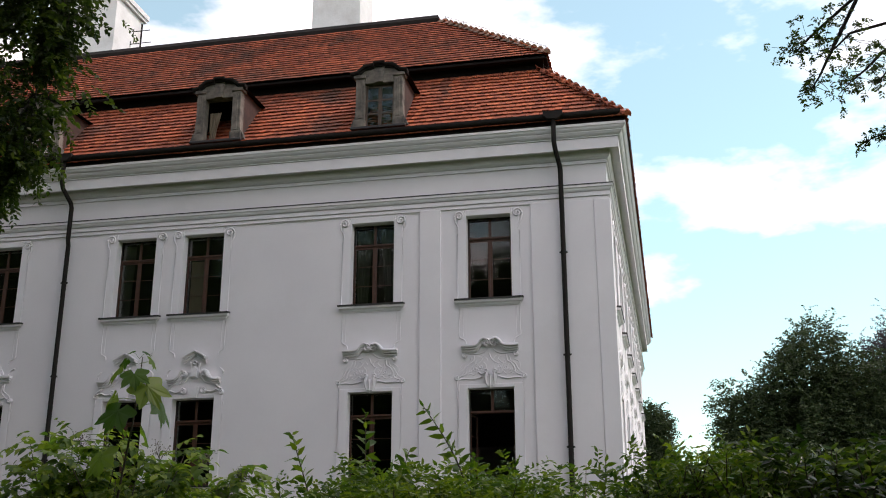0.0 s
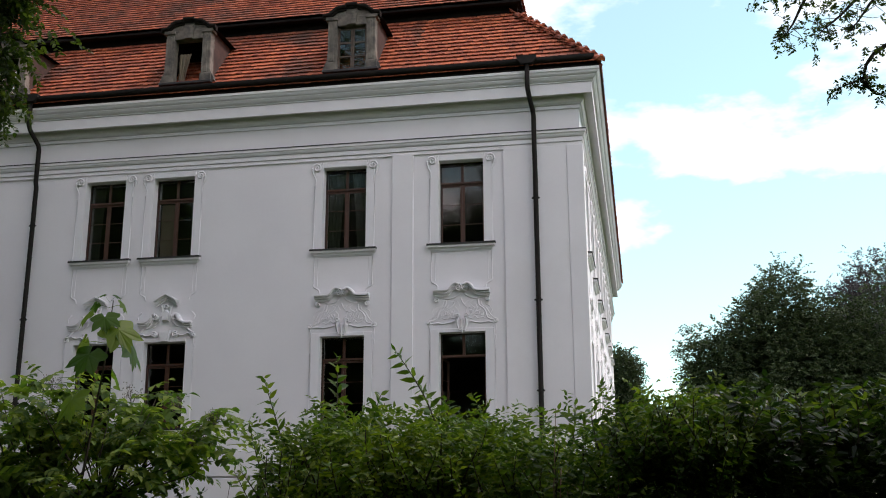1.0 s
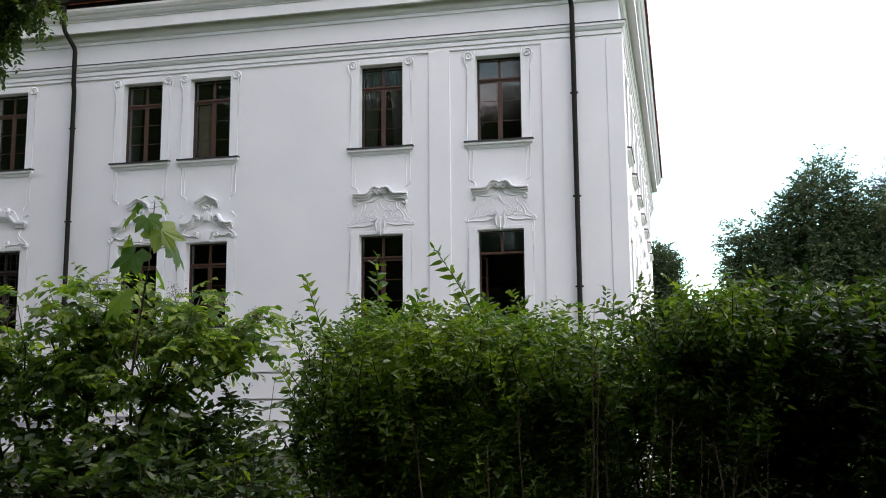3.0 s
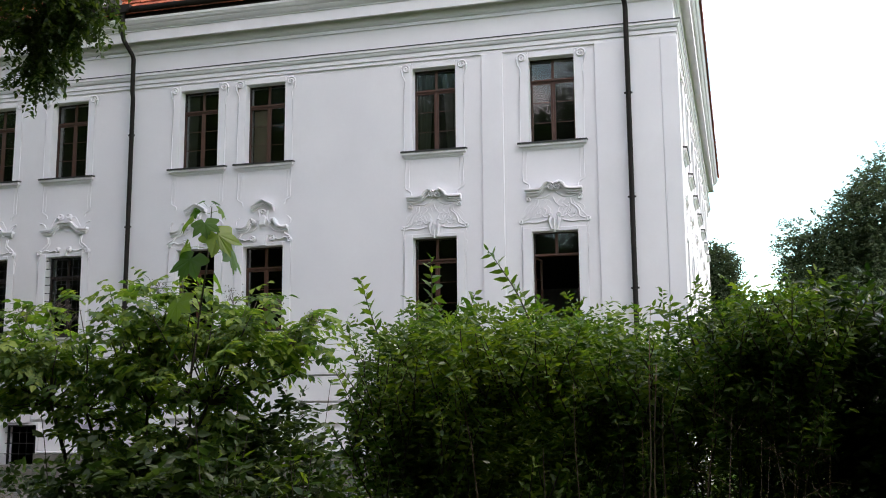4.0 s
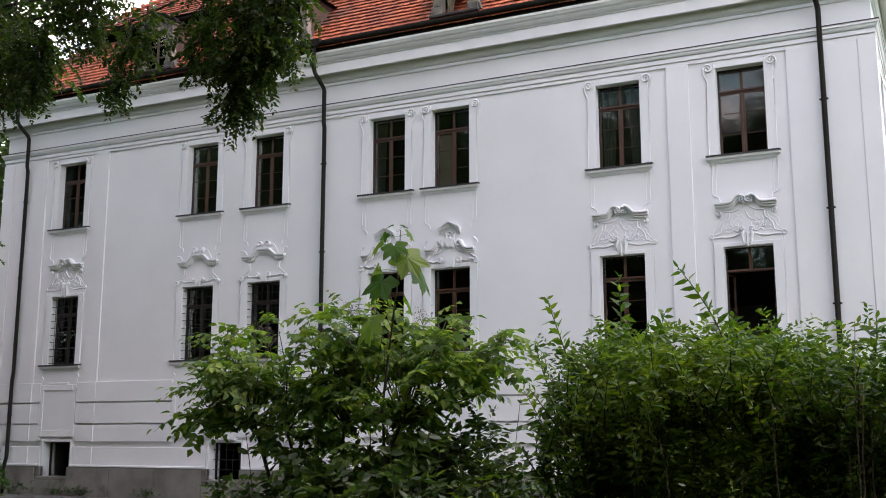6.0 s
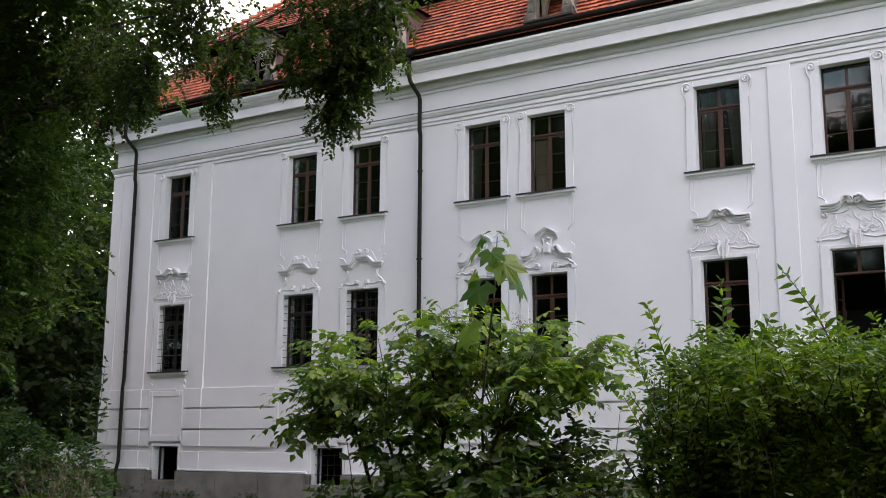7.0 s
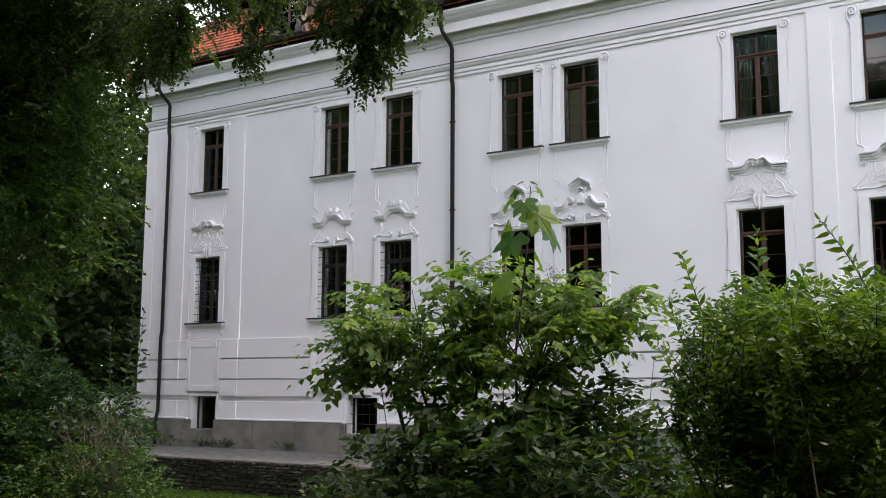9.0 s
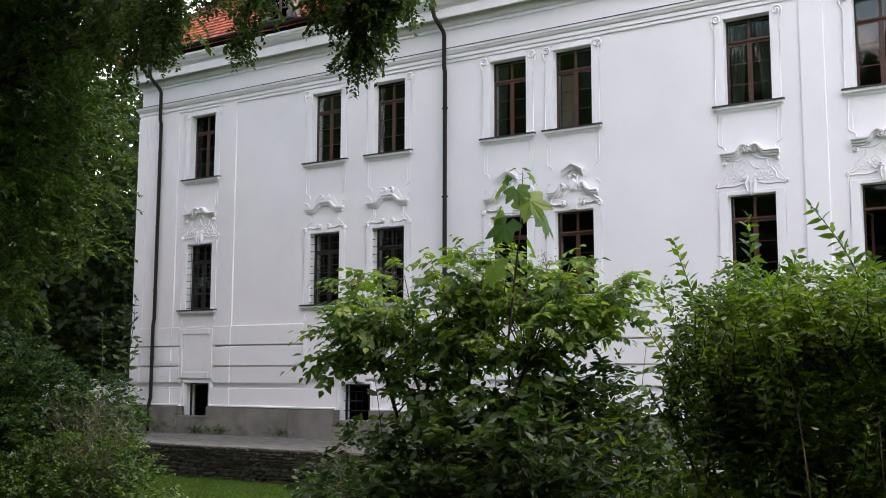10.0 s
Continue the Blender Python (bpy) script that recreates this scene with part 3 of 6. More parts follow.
def hood_a():
    """A cornice that swells up into two scrolls over a relief of strapwork. z from the opening's head."""
    s = Shape()
    for put in ((lambda q: q), flip):
        line = curve([(0.74, 0.0), (0.45, 0.0), (0.34, 0.03), (0.25, 0.14), (0.15, 0.19), (0.07, 0.15)])
        for dz, w, d in ((1.08, 0.06, 0.15), (1.015, 0.045, 0.10), (0.96, 0.04, 0.06)):
            s.ribbon(put([(x, z + dz) for x, z in line]), w, d, square=True)
        s.ribbon(put(spiral(0.085, 1.16, 0.10, 1.6, math.radians(90), 1)), 0.045, 0.11)
        s.ribbon(put(spiral(0.66, 0.85, 0.065, 1.6, math.radians(90), -1)), 0.035, 0.07)
        s.ribbon(put(curve([(0.06, 1.02), (0.16, 0.93), (0.32, 0.88), (0.56, 0.90)])), 0.025, 0.024)
        s.ribbon(put(curve([(0.42, 0.84), (0.44, 0.70), (0.54, 0.62), (0.62, 0.50), (0.66, 0.36), (0.80, 0.30)])), 0.032, 0.027)
        s.ribbon(put(curve([(0.50, 0.80), (0.52, 0.70), (0.64, 0.60), (0.72, 0.46), (0.82, 0.36)])), 0.022, 0.018)
        s.ribbon(put(spiral(0.87, 0.27, 0.06, 1.6, math.radians(120), -1)), 0.035, 0.036)
        s.ribbon(put(curve([(0.80, 0.23), (0.66, 0.25), (0.45, 0.23), (0.20, 0.29)])), 0.032, 0.030)
        s.ribbon(put(curve([(0.14, 0.40), (0.24, 0.36), (0.32, 0.42), (0.42, 0.34), (0.52, 0.38), (0.62, 0.33)])), 0.04, 0.030, 0, True)
        s.ribbon(put(spiral(0.40, 0.50, 0.06, 1.3, math.radians(200), 1)), 0.026, 0.024)
        s.ribbon(put(spiral(0.24, 0.55, 0.055, 1.2, math.radians(20), -1)), 0.024, 0.024)
        s.ribbon(put(spiral(0.52, 0.45, 0.04, 1.2, math.radians(60), -1)), 0.022, 0.021)
        s.ribbon(put(curve([(0.34, 0.62), (0.26, 0.68), (0.20, 0.76), (0.30, 0.82)])), 0.028, 0.021, 0, True)
        s.ribbon(put(curve([(0.18, 0.66), (0.10, 0.56), (0.14, 0.46)])), 0.026, 0.024, 0, True)
        s.ribbon(put(curve([(0.36, 0.72), (0.40, 0.62), (0.34, 0.54)])), 0.022, 0.018, 0, True)
        s.ribbon(put(curve([(0.62, 0.72), (0.72, 0.66), (0.78, 0.56), (0.74, 0.48)])), 0.02, 0.015, 0, True)
        s.ribbon(put(curve([(0.09, 0.44), (0.10, 0.28), (0.05, 0.06)])), 0.055, 0.10, 0, True)
        s.ribbon(put(spiral(0.11, 0.42, 0.055, 1.3, math.radians(0), 1)), 0.04, 0.10)
        s.ribbon(put(curve([(0.86, 0.20), (0.87, 0.06), (0.83, -0.02)])), 0.022, 0.015, 0, True)
    s.ribbon(curve([(-0.02, 0.88), (0.03, 0.76), (0.12, 0.66), (0.24, 0.62)]), 0.028, 0.04, 0, True)
    s.prism([(-0.09, 0.02), (0.09, 0.02), (0.15, 0.32), (-0.15, 0.32)], -0.06, 0.0, 0.12)
    for x, low in ((-0.10, 0.05), (0.0, -0.03), (0.10, 0.05)):
        s.ribbon(curve([(x * 1.2, 0.32), (x * 1.1, 0.18), (x * 0.8, low)]), 0.085, 0.14, 0, True)
    for put in ((lambda q: q), flip):
        s.ribbon(put(curve([(0.30, 0.46), (0.36, 0.52), (0.46, 0.56), (0.50, 0.64)])), 0.018, 0.018, 0, True)
        s.ribbon(put(curve([(0.22, 0.44), (0.30, 0.58), (0.42, 0.66), (0.46, 0.78)])), 0.018, 0.018, 0, True)
        s.ribbon(put(curve([(0.60, 0.40), (0.68, 0.42), (0.74, 0.36)])), 0.018, 0.018, 0, True)
        s.ribbon(put(curve([(0.06, 0.70), (0.12, 0.80), (0.22, 0.84)])), 0.018, 0.018, 0, True)
    return s


def hood_b():
    """A small pointed gable over scrolled brackets."""
    s = Shape()
    for dz, w, d in ((1.29, 0.06, 0.15), (1.225, 0.05, 0.10), (1.17, 0.04, 0.06)):
        s.ribbon([(-0.33, dz - 0.19), (-0.17, dz - 0.09), (0.0, dz), (0.17, dz - 0.09), (0.33, dz - 0.19)], w, d, square=True)
    for put in ((lambda q: q), flip):
        for dz, w, d in ((0.0, 0.06, 0.15), (-0.065, 0.05, 0.10), (-0.12, 0.04, 0.06)):
            s.ribbon(put(curve([(0.76, 0.52 + dz), (0.56, 0.52 + dz), (0.44, 0.60 + dz), (0.36, 0.74 + dz), (0.28, 0.74 + dz)])), w, d, square=True)
        s.ribbon(put(spiral(0.30, 0.66, 0.08, 1.4, math.radians(90), 1)), 0.045, 0.09)
        s.ribbon(put(spiral(0.30, 0.20, 0.085, 1.5, math.radians(60), 1)), 0.045, 0.08)
        s.ribbon(put(curve([(0.38, 0.20), (0.52, 0.17), (0.66, 0.22), (0.76, 0.18)])), 0.045, 0.06)
        s.ribbon(put(spiral(0.80, 0.14, 0.075, 1.5, math.radians(150), -1)), 0.045, 0.07)
        s.ribbon(put(curve([(0.62, 0.40), (0.70, 0.30), (0.82, 0.24)])), 0.045, 0.06)
        s.ribbon(put(curve([(0.14, 1.0), (0.11, 0.80), (0.20, 0.60)])), 0.05, 0.06, 0, True)
        s.ribbon(put(curve([(0.20, 0.56), (0.32, 0.44), (0.48, 0.40)])), 0.04, 0.05, 0, True)
        s.ribbon(put(curve([(0.72, 0.82), (0.82, 0.72), (0.80, 0.62)])), 0.04, 0.04, 0, True)
        s.ribbon(put(curve([(0.82, 0.12), (0.82, -0.05), (0.78, -0.12)])), 0.03, 0.035, 0, True)
    s.prism([(-0.12, 0.0), (0.12, 0.0), (0.16, 0.32), (-0.16, 0.32)], -0.07, 0.0, 0.1)
    s.prism([(-0.10, 0.55), (0.10, 0.55), (0.13, 0.80), (0.0, 0.90), (-0.13, 0.80)], -0.09, 0.0, 0.25)
    s.ribbon(spiral(0.0, 0.95, 0.07, 1.0, 0, 1), 0.04, 0.09)
    return s


def hood_c():
    """A cornice that steps up to a flat head, with a shell of two scrolls above it."""
    s = Shape()
    base = [(-0.78, 0.0), (-0.45, 0.0), (-0.43, 0.01), (-0.23, 0.19), (-0.20, 0.205), (0.0, 0.21), (0.20, 0.205), (0.23, 0.19), (0.43, 0.01), (0.45, 0.0), (0.78, 0.0)]
    for dz, w, d in ((0.79, 0.07, 0.115), (0.722, 0.05, 0.08), (0.67, 0.04, 0.045)):
        s.ribbon([(x * (1 - 0.10 * (0.79 - dz) / 0.15), z + dz) for x, z in base], w, d, square=True)
    for put in ((lambda q: q), flip):
        s.ribbon(put(spiral(0.13, 1.17, 0.085, 1.5, math.radians(-60), 1)), 0.045, 0.08)
        s.ribbon(put(curve([(0.22, 1.14), (0.32, 1.16), (0.42, 1.02), (0.50, 0.88)])), 0.035, 0.03, 0, True)
        s.ribbon(put(curve([(0.84, 1.02), (0.72, 0.98), (0.68, 0.92), (0.64, 0.86)])), 0.045, 0.05, 0, True)
        s.ribbon(put(spiral(0.20, 0.20, 0.075, 1.5, math.radians(60), 1)), 0.045, 0.07)
        s.ribbon(put(curve([(0.28, 0.18), (0.45, 0.16), (0.62, 0.21), (0.74, 0.16)])), 0.036, 0.04)
        s.ribbon(put(spiral(0.80, 0.12, 0.075, 1.5, math.radians(150), -1)), 0.045, 0.08)
        s.ribbon(put(curve([(0.58, 0.60), (0.56, 0.42), (0.70, 0.30), (0.78, 0.22)])), 0.03, 0.03)
        s.ribbon(put(curve([(0.52, 0.58), (0.50, 0.38), (0.60, 0.26)])), 0.024, 0.02)
        s.ribbon(put(curve([(0.82, 0.10), (0.82, -0.06), (0.78, -0.14)])), 0.03, 0.035, 0, True)
    s.prism([(-0.11, 0.0), (0.11, 0.0), (0.13, 0.24), (-0.13, 0.24)], -0.06, 0.0, 0.1)
    return s


def grille_shape(h):
    s = Shape()
    for x in [-0.46 + 0.184 * i for i in range(6)]:
        s.tube([(x, 0.06, 0.0), (x, 0.06, h)], 0.0085, 5)
    for z in [0.10 + (h - 0.2) * i / 9 for i in range(10)]:
        s.tube([(-W / 2 - 0.0, 0.05, z), (W / 2, 0.05, z)], 0.0085, 5)
        s.box(-W / 2, -W / 2 + 0.03, 0.02, 0.07, z - 0.012, z + 0.012)
    return s


def curtain_shape(a, b, z0, z1, y=0.36, waves=9.0, gather=0.0):
    s, n = Shape(), 40
    for z, pull in ((z0, gather), ((z0 + z1) / 2, gather * 0.6), (z1, 0.0)):
        for i in range(n + 1):
            t = i / n
            s.v.append((a + (b - a) * t * (1 - pull), y + 0.03 * math.sin(t * waves * 2 * math.pi) + 0.01 * math.sin(t * 31), z))
    s.f = [(r * (n + 1) + i, r * (n + 1) + i + 1, (r + 1) * (n + 1) + i + 1, (r + 1) * (n + 1) + i) for r in range(2) for i in range(n)]
    return s


MESH = {}
for key, h in (("low", H_LOW), ("high", H_HIGH)):
    z = h * 0.735
    MESH["frame", key] = frame_shape(h).mesh("window_frame", SHADED_WOOD)
    MESH["transom", key] = transom_shape(h).mesh("transom", WOOD)
    MESH["dark_left", key], MESH["dark_right", key], MESH["dark_transom", key] = casement_shape(h, -1).mesh("casement", SHADED_WOOD), casement_shape(h, 1).mesh("casement", SHADED_WOOD), transom_shape(h).mesh("transom", SHADED_WOOD)
    MESH["left", key], MESH["right", key] = casement_shape(h, -1).mesh("casement", WOOD), casement_shape(h, 1).mesh("casement", WOOD)
    MESH["panes", key] = [pane_shape(a, b, z0, z1).mesh("pane", GLASS) for a, b in ((-W / 2 + 0.064, -0.03), (0.03, W / 2 - 0.064)) for z0, z1 in ((0.13, z * 0.36 - 0.011), (z * 0.36 + 0.011, z * 0.68 - 0.011), (z * 0.68 + 0.011, z - 0.05))]
    MESH["lights", key] = [pane_shape(a, b, z + 0.07, h - 0.03).mesh("pane", GLASS) for a, b in ((-W / 2 + 0.03, -0.035), (0.035, W / 2 - 0.03))]
    MESH["sill_metal", key] = sill_metal_shape(0.91).mesh("sill_flashing", SILL_METAL)
    MESH["sill", key] = sill_shape(0.89).mesh("sill", STUCCO)
    MESH["surround", key] = surround_shape(h, 0.16 if key == "high" else 0.10).mesh("surround", PLASTER)
MESH["volutes"] = [volute_shape(H_HIGH, hand).mesh("scroll_ornament", STUCCO, True) for hand in (-1, 1)]
MESH["apron"] = [apron_shape(put).mesh("apron_moulding", STUCCO, True) for put in ((lambda q: q), flip)]
MESH["beads"] = [side_bead_shape(H_LOW, put).mesh("edge_moulding", STUCCO, True) for put in ((lambda q: q), flip)]
MESH["grille"] = grille_shape(H_LOW).mesh("iron_grille", IRON)
MESH["hood", "a"], MESH["hood", "b"], MESH["hood", "c"] = (f().mesh("window_hood", STUCCO) for f in (hood_a, hood_b, hood_c))


def window(key, m, hood="", grille=False, opened=False, curtain="", label="", relief=1.25):
    win = place("window", MESH["frame", key], palace, m, label)
    h = H_LOW if key == "low" else H_HIGH
    up = Matrix.Translation((0, 0, h))
    # Behind grilles, transom and casements take the shade-darkened colour too.
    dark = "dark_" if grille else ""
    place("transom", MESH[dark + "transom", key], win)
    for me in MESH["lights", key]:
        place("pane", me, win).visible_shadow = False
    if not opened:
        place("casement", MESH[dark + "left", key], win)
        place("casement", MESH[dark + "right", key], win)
        for me in MESH["panes", key]:
            place("pane", me, win).visible_shadow = False
    else:
        for side, turn in (("left", 82), ("right", -80)):
            x = -W / 2 + 0.032 if side == "left" else W / 2 - 0.032
            swing = Matrix.Translation((x, GY, 0)) @ Matrix.Rotation(radians(turn), 4, "Z") @ Matrix.Translation((-x, -GY, 0))
            place("casement", MESH[side, key], win, swing, "casement swung open inwards")
    place("sill", MESH["sill", key], win)
    place("sill_flashing", MESH["sill_metal", key], win, label="dark sheet metal sill covering")
    place("surround", MESH["surround", key], win)
    if key == "high":
        for scroll, apron in zip(MESH["volutes"], MESH["apron"]):
            place("scroll_ornament", scroll, win)
            place("apron_moulding", apron, win)
    else:
        for me in MESH["beads"]:
            place("edge_moulding", me, win)
    if hood:
        place("window_hood", MESH["hood", hood], win, up @ Matrix.Diagonal((1, relief, 1, 1)), {"a": "stucco hood with two scrolls and strapwork", "b": "stucco hood with a small pointed gable", "c": "stepped stucco hood with small scrolls"}[hood])
    if grille:
        place("iron_grille", MESH["grille"], win)
    if curtain == "net":
        part("curtain", curtain_shape(-0.52, -0.05, 0.1, h - 0.1, gather=0.35), CURTAIN, win, "pale net curtain drawn aside")
        part("curtain", curtain_shape(0.52, 0.12, 0.1, h - 0.1, gather=0.4), CURTAIN, win, "pale net curtain drawn aside")
    if curtain == "side":
        part("curtain", curtain_shape(-0.52, -0.18, 0.1, h - 0.1, gather=0.2), CURTAIN, win, "pale net curtain drawn aside")
    if curtain == "blind":
        s = Shape().box(-0.46, -0.05, GY + 0.03, GY + 0.05, 0.12, h * 0.70)
        part("blind", s, BLIND, win, "closed beige blind behind one casement")
    return win


HOODS = ["a", "c", "c", "b", "b", "a", "a"]
HIGH_CURTAIN = ["side", "", "", "side", "blind", "net", ""]
for i, c in enumerate(COLUMNS):
    window("high", Matrix.Translation((c, 0, HIGH[0])), curtain=HIGH_CURTAIN[i], label="closed brown wooden window in a scrolled white surround")
    window("low", Matrix.Translation((c, 0, LOW[0])), HOODS[i], grille=i < 3, opened=i == 6, label="wooden window coloured as shaded, with black iron grille" if i < 3 else "brown wooden window standing open" if i == 6 else "closed brown wooden window")
for c in SIDE_COLUMNS:
    window("high", SIDE @ Matrix.Translation((c, 0, HIGH[0])))
    window("low", SIDE @ Matrix.Translation((c, 0, LOW[0])), "a", relief=0.45)
for i, c in enumerate(CELLAR):
    s = Shape().box(c - W / 2, c - W / 2 + 0.05, 0.28, 0.34, 0.60, 1.72).box(c + W / 2 - 0.05, c + W / 2, 0.28, 0.34, 0.60, 1.72).box(c - W / 2 + 0.05, c + W / 2 - 0.05, 0.28, 0.34, 1.67, 1.72)
    cellar = part("cellar_window", s, IRON, palace, "dark cellar opening in the base")
    bars = Shape()
    for k in range(1, 5):
        bars.tube([(c - W / 2 + W * k / 5, 0.20, 0.60), (c - W / 2 + W * k / 5, 0.20, 1.72)], 0.012, 5)
    for z in (0.9, 1.2, 1.5):
        bars.tube([(c - W / 2, 0.19, z), (c + W / 2, 0.19, z)], 0.012, 5)
    if i:
        part("iron_grille", bars, IRON, cellar)
    part("sill", Shape().block(c - W / 2 - 0.12, c + W / 2 + 0.12, -0.17, 0.2, 0.50, 0.60, 0.015), PLINTH, cellar)
    part("surround", Shape().block(c - W / 2 - 0.09, c - W / 2, -0.06, RECESS, 0.60, 1.80, 0.01).block(c + W / 2, c + W / 2 + 0.09, -0.06, RECESS, 0.60, 1.80, 0.01).block(c - W / 2, c + W / 2, -0.06, RECESS, 1.72, 1.80, 0.01), PLASTER, cellar)

# ---- the roof ----
EAVE_O, EAVE_Z = 0.62, 13.44  # projection and height of the tiles' lower edge
MID_I, MID_Z = 1.95, 16.37    # inset and height of the lower slope's head
UP_I, UP_Z = 1.62, 16.67      # the upper slope's foot hangs over it
TOP_I, TOP_Z = 5.80, 20.62


def ring(i, z):
    return [(X0 + i, DEPTH - i, z), (X0 + i, i, z), (X1 - i, i, z), (X1 - i + SKEW, DEPTH - i, z)]


s = Shape()
for i, z in ((-EAVE_O + 0.04, EAVE_Z - 0.035), (-EAVE_O + 0.03, EAVE_Z - 0.01), (MID_I, MID_Z), (MID_I, UP_Z - 0.02), (UP_I, UP_Z - 0.08), (UP_I, UP_Z - 0.03), (TOP_I, TOP_Z - 0.03)):
    s.v += ring(i, z)
s.f = [(4 * k + j, 4 * k + (j + 1) % 4, 4 * k + 4 + (j + 1) % 4, 4 * k + 4 + j) for k in range(6) for j in range(4)] + [(24, 25, 26, 27), (3, 2, 1, 0)]
roof = part("roof", s, ROOFING, palace, "red clay tiled mansard roof")
s = Shape()
for i, z in ((TOP_I - 0.06, TOP_Z - 0.06), (TOP_I - 0.10, TOP_Z + 0.10), (TOP_I - 0.02, TOP_Z + 0.26), (TOP_I + 0.2, TOP_Z + 0.28)):
    s.v += ring(i, z)
s.f = [(4 * k + j, 4 * k + (j + 1) % 4, 4 * k + 4 + (j + 1) % 4, 4 * k + 4 + j) for k in range(3) for j in range(4)] + [(12, 13, 14, 15)]
part("ridge_flashing", s, METAL, roof, "dark metal flashing along the roof's flat top")

TW = 0.18


def tile_points(length=0.40):
    h = TW / 2 - 0.001
    outline = [(-h, length), (-h, 0.050), (-h * 0.6, 0.012), (0.0, 0.0), (h * 0.6, 0.012), (h, 0.050), (h, length)]
    return [(x, y, 0.052) for x, y in outline] + [(x, y, 0.032) for x, y in outline]


TILE_FACES = [(0, 1, 2, 3, 4, 5, 6)] + [(i, 7 + i, 8 + i, i + 1) for i in range(6)]
TILE_MESH = bpy.data.meshes.new("roof_tile")
TILE_MESH.from_pydata(tile_points(), [], TILE_FACES)
TILE_MESH.materials.append(TILE_PIECE)
DORMERS = [-22.95, -17.65, -11.92, -7.10]
rng = np.random.default_rng(5)


def tiled(slope_foot, slope_head, side, loose_from, loose_to, gauge=0.24):
    """Rows of rounded tiles on one slope. side: 0 the front, 1 the right flank. Tiles between the two places stay loose pieces."""
    (i0, z0), (i1, z1) = slope_foot, slope_head
    length = math.hypot(i1 - i0, z1 - z0)
    up = Vector((0, (i1 - i0) / length, (z1 - z0) / length))
    out = Vector((0, -up.z, up.y))
    tilt = math.atan2(0.046, gauge)
    pts = np.array(tile_points(gauge + 0.12))
    verts, faces, count = [], [], 0
    m = Matrix.Identity(4) if side == 0 else SIDE
    for r in range(int(length / gauge)):
        d = r * gauge
        i = i0 + up.y * d
        a, b = (X0 + i, X1 - i) if side == 0 else (i, DEPTH - i)
        x = a - TW * (0.5 if r % 2 else 0.0)
        while x < b:
            cx = x + TW / 2
            x += TW
            if cx < a - 0.03 or cx > b + 0.03:
                continue
            lift = 0.010 + 0.006 * rng.random()
            yaw = 0.03 * rng.standard_normal()
            slip = 0.010 * rng.standard_normal()
            y_ax = (up * math.cos(tilt) - out * math.sin(tilt))
            n_ax = (out * math.cos(tilt) + up * math.sin(tilt))
            x_ax = Vector((1, 0, 0)) * math.cos(yaw) + y_ax * math.sin(yaw)
            y_ax = n_ax.cross(x_ax)
            o = Vector((cx, i, z0 + up.z * d)) + out * (lift + 0.018) + up * slip
            frame4 = m @ Matrix(((x_ax.x, y_ax.x, n_ax.x, o.x), (x_ax.y, y_ax.y, n_ax.y, o.y), (x_ax.z, y_ax.z, n_ax.z, o.z), (0, 0, 0, 1)))
            if side == 0 and loose_from < cx < loose_to and count < 300 and i0 < 0:
                place("roof_tile", TILE_MESH, roof, frame4)
                count += 1
                continue
            k = len(verts) * 14
            verts.append(pts @ np.array(frame4.to_3x3()).T + np.array(frame4.translation))
            faces += [tuple(j + k for j in f) for f in TILE_FACES]
    me = bpy.data.meshes.new("roof_tiles")
    me.from_pydata(np.concatenate(verts).tolist(), [], faces)
    me.materials.append(TILE)
    tagged(place("roof_tiles", me, roof, None, "rows of rounded red clay tiles, some dark with lichen"), kind="stuff")


tiled((-EAVE_O, EAVE_Z), (MID_I, MID_Z), 0, -5.4, -2.8)
tiled((UP_I, UP_Z), (TOP_I, TOP_Z), 0, 0, 0, 0.265)
tiled((-EAVE_O, EAVE_Z), (MID_I, MID_Z), 1, 0, 0)
tiled((UP_I, UP_Z), (TOP_I, TOP_Z), 1, 0, 0, 0.265)

# Half-round hip tiles and the lightning wire on its pins
def hip(foot, head, mat=TILE):
    foot, head = Vector(foot), Vector(head)
    d = (head - foot)
    n = int(d.length / 0.36)
    d.normalize()
    side = d.cross(Vector((0, 0, 1))).normalized()
    up = side.cross(d)
    s = Shape()
    for k in range(n):
        base = len(s.v)
        for along, r, lift in ((0.0, 0.140, 0.050), (0.42, 0.090, 0.0)):
            c = foot + d * (0.36 * k + along) + up * lift
            s.v += [c + r * (math.cos(t) * side + math.sin(t) * up) for t in [math.pi * q / 6 for q in range(7)]]
        s.f += [(base + q, base + q + 1, base + 8 + q, base + 7 + q) for q in range(6)] + [tuple(base + q for q in range(7))]
        c = foot + d * (0.36 * k + 0.02) + up * 0.17  # the mortared nib at each tile's lower end
        s.add([c - 0.05 * side - 0.03 * d, c + 0.05 * side - 0.03 * d, c + 0.05 * side + 0.13 * d, c - 0.05 * side + 0.13 * d, c + 0.045 * up + 0.03 * d], [(0, 1, 4), (1, 2, 4), (2, 3, 4), (3, 0, 4)])
    part("hip_tiles", s, mat, roof, "row of half-round hip tiles")


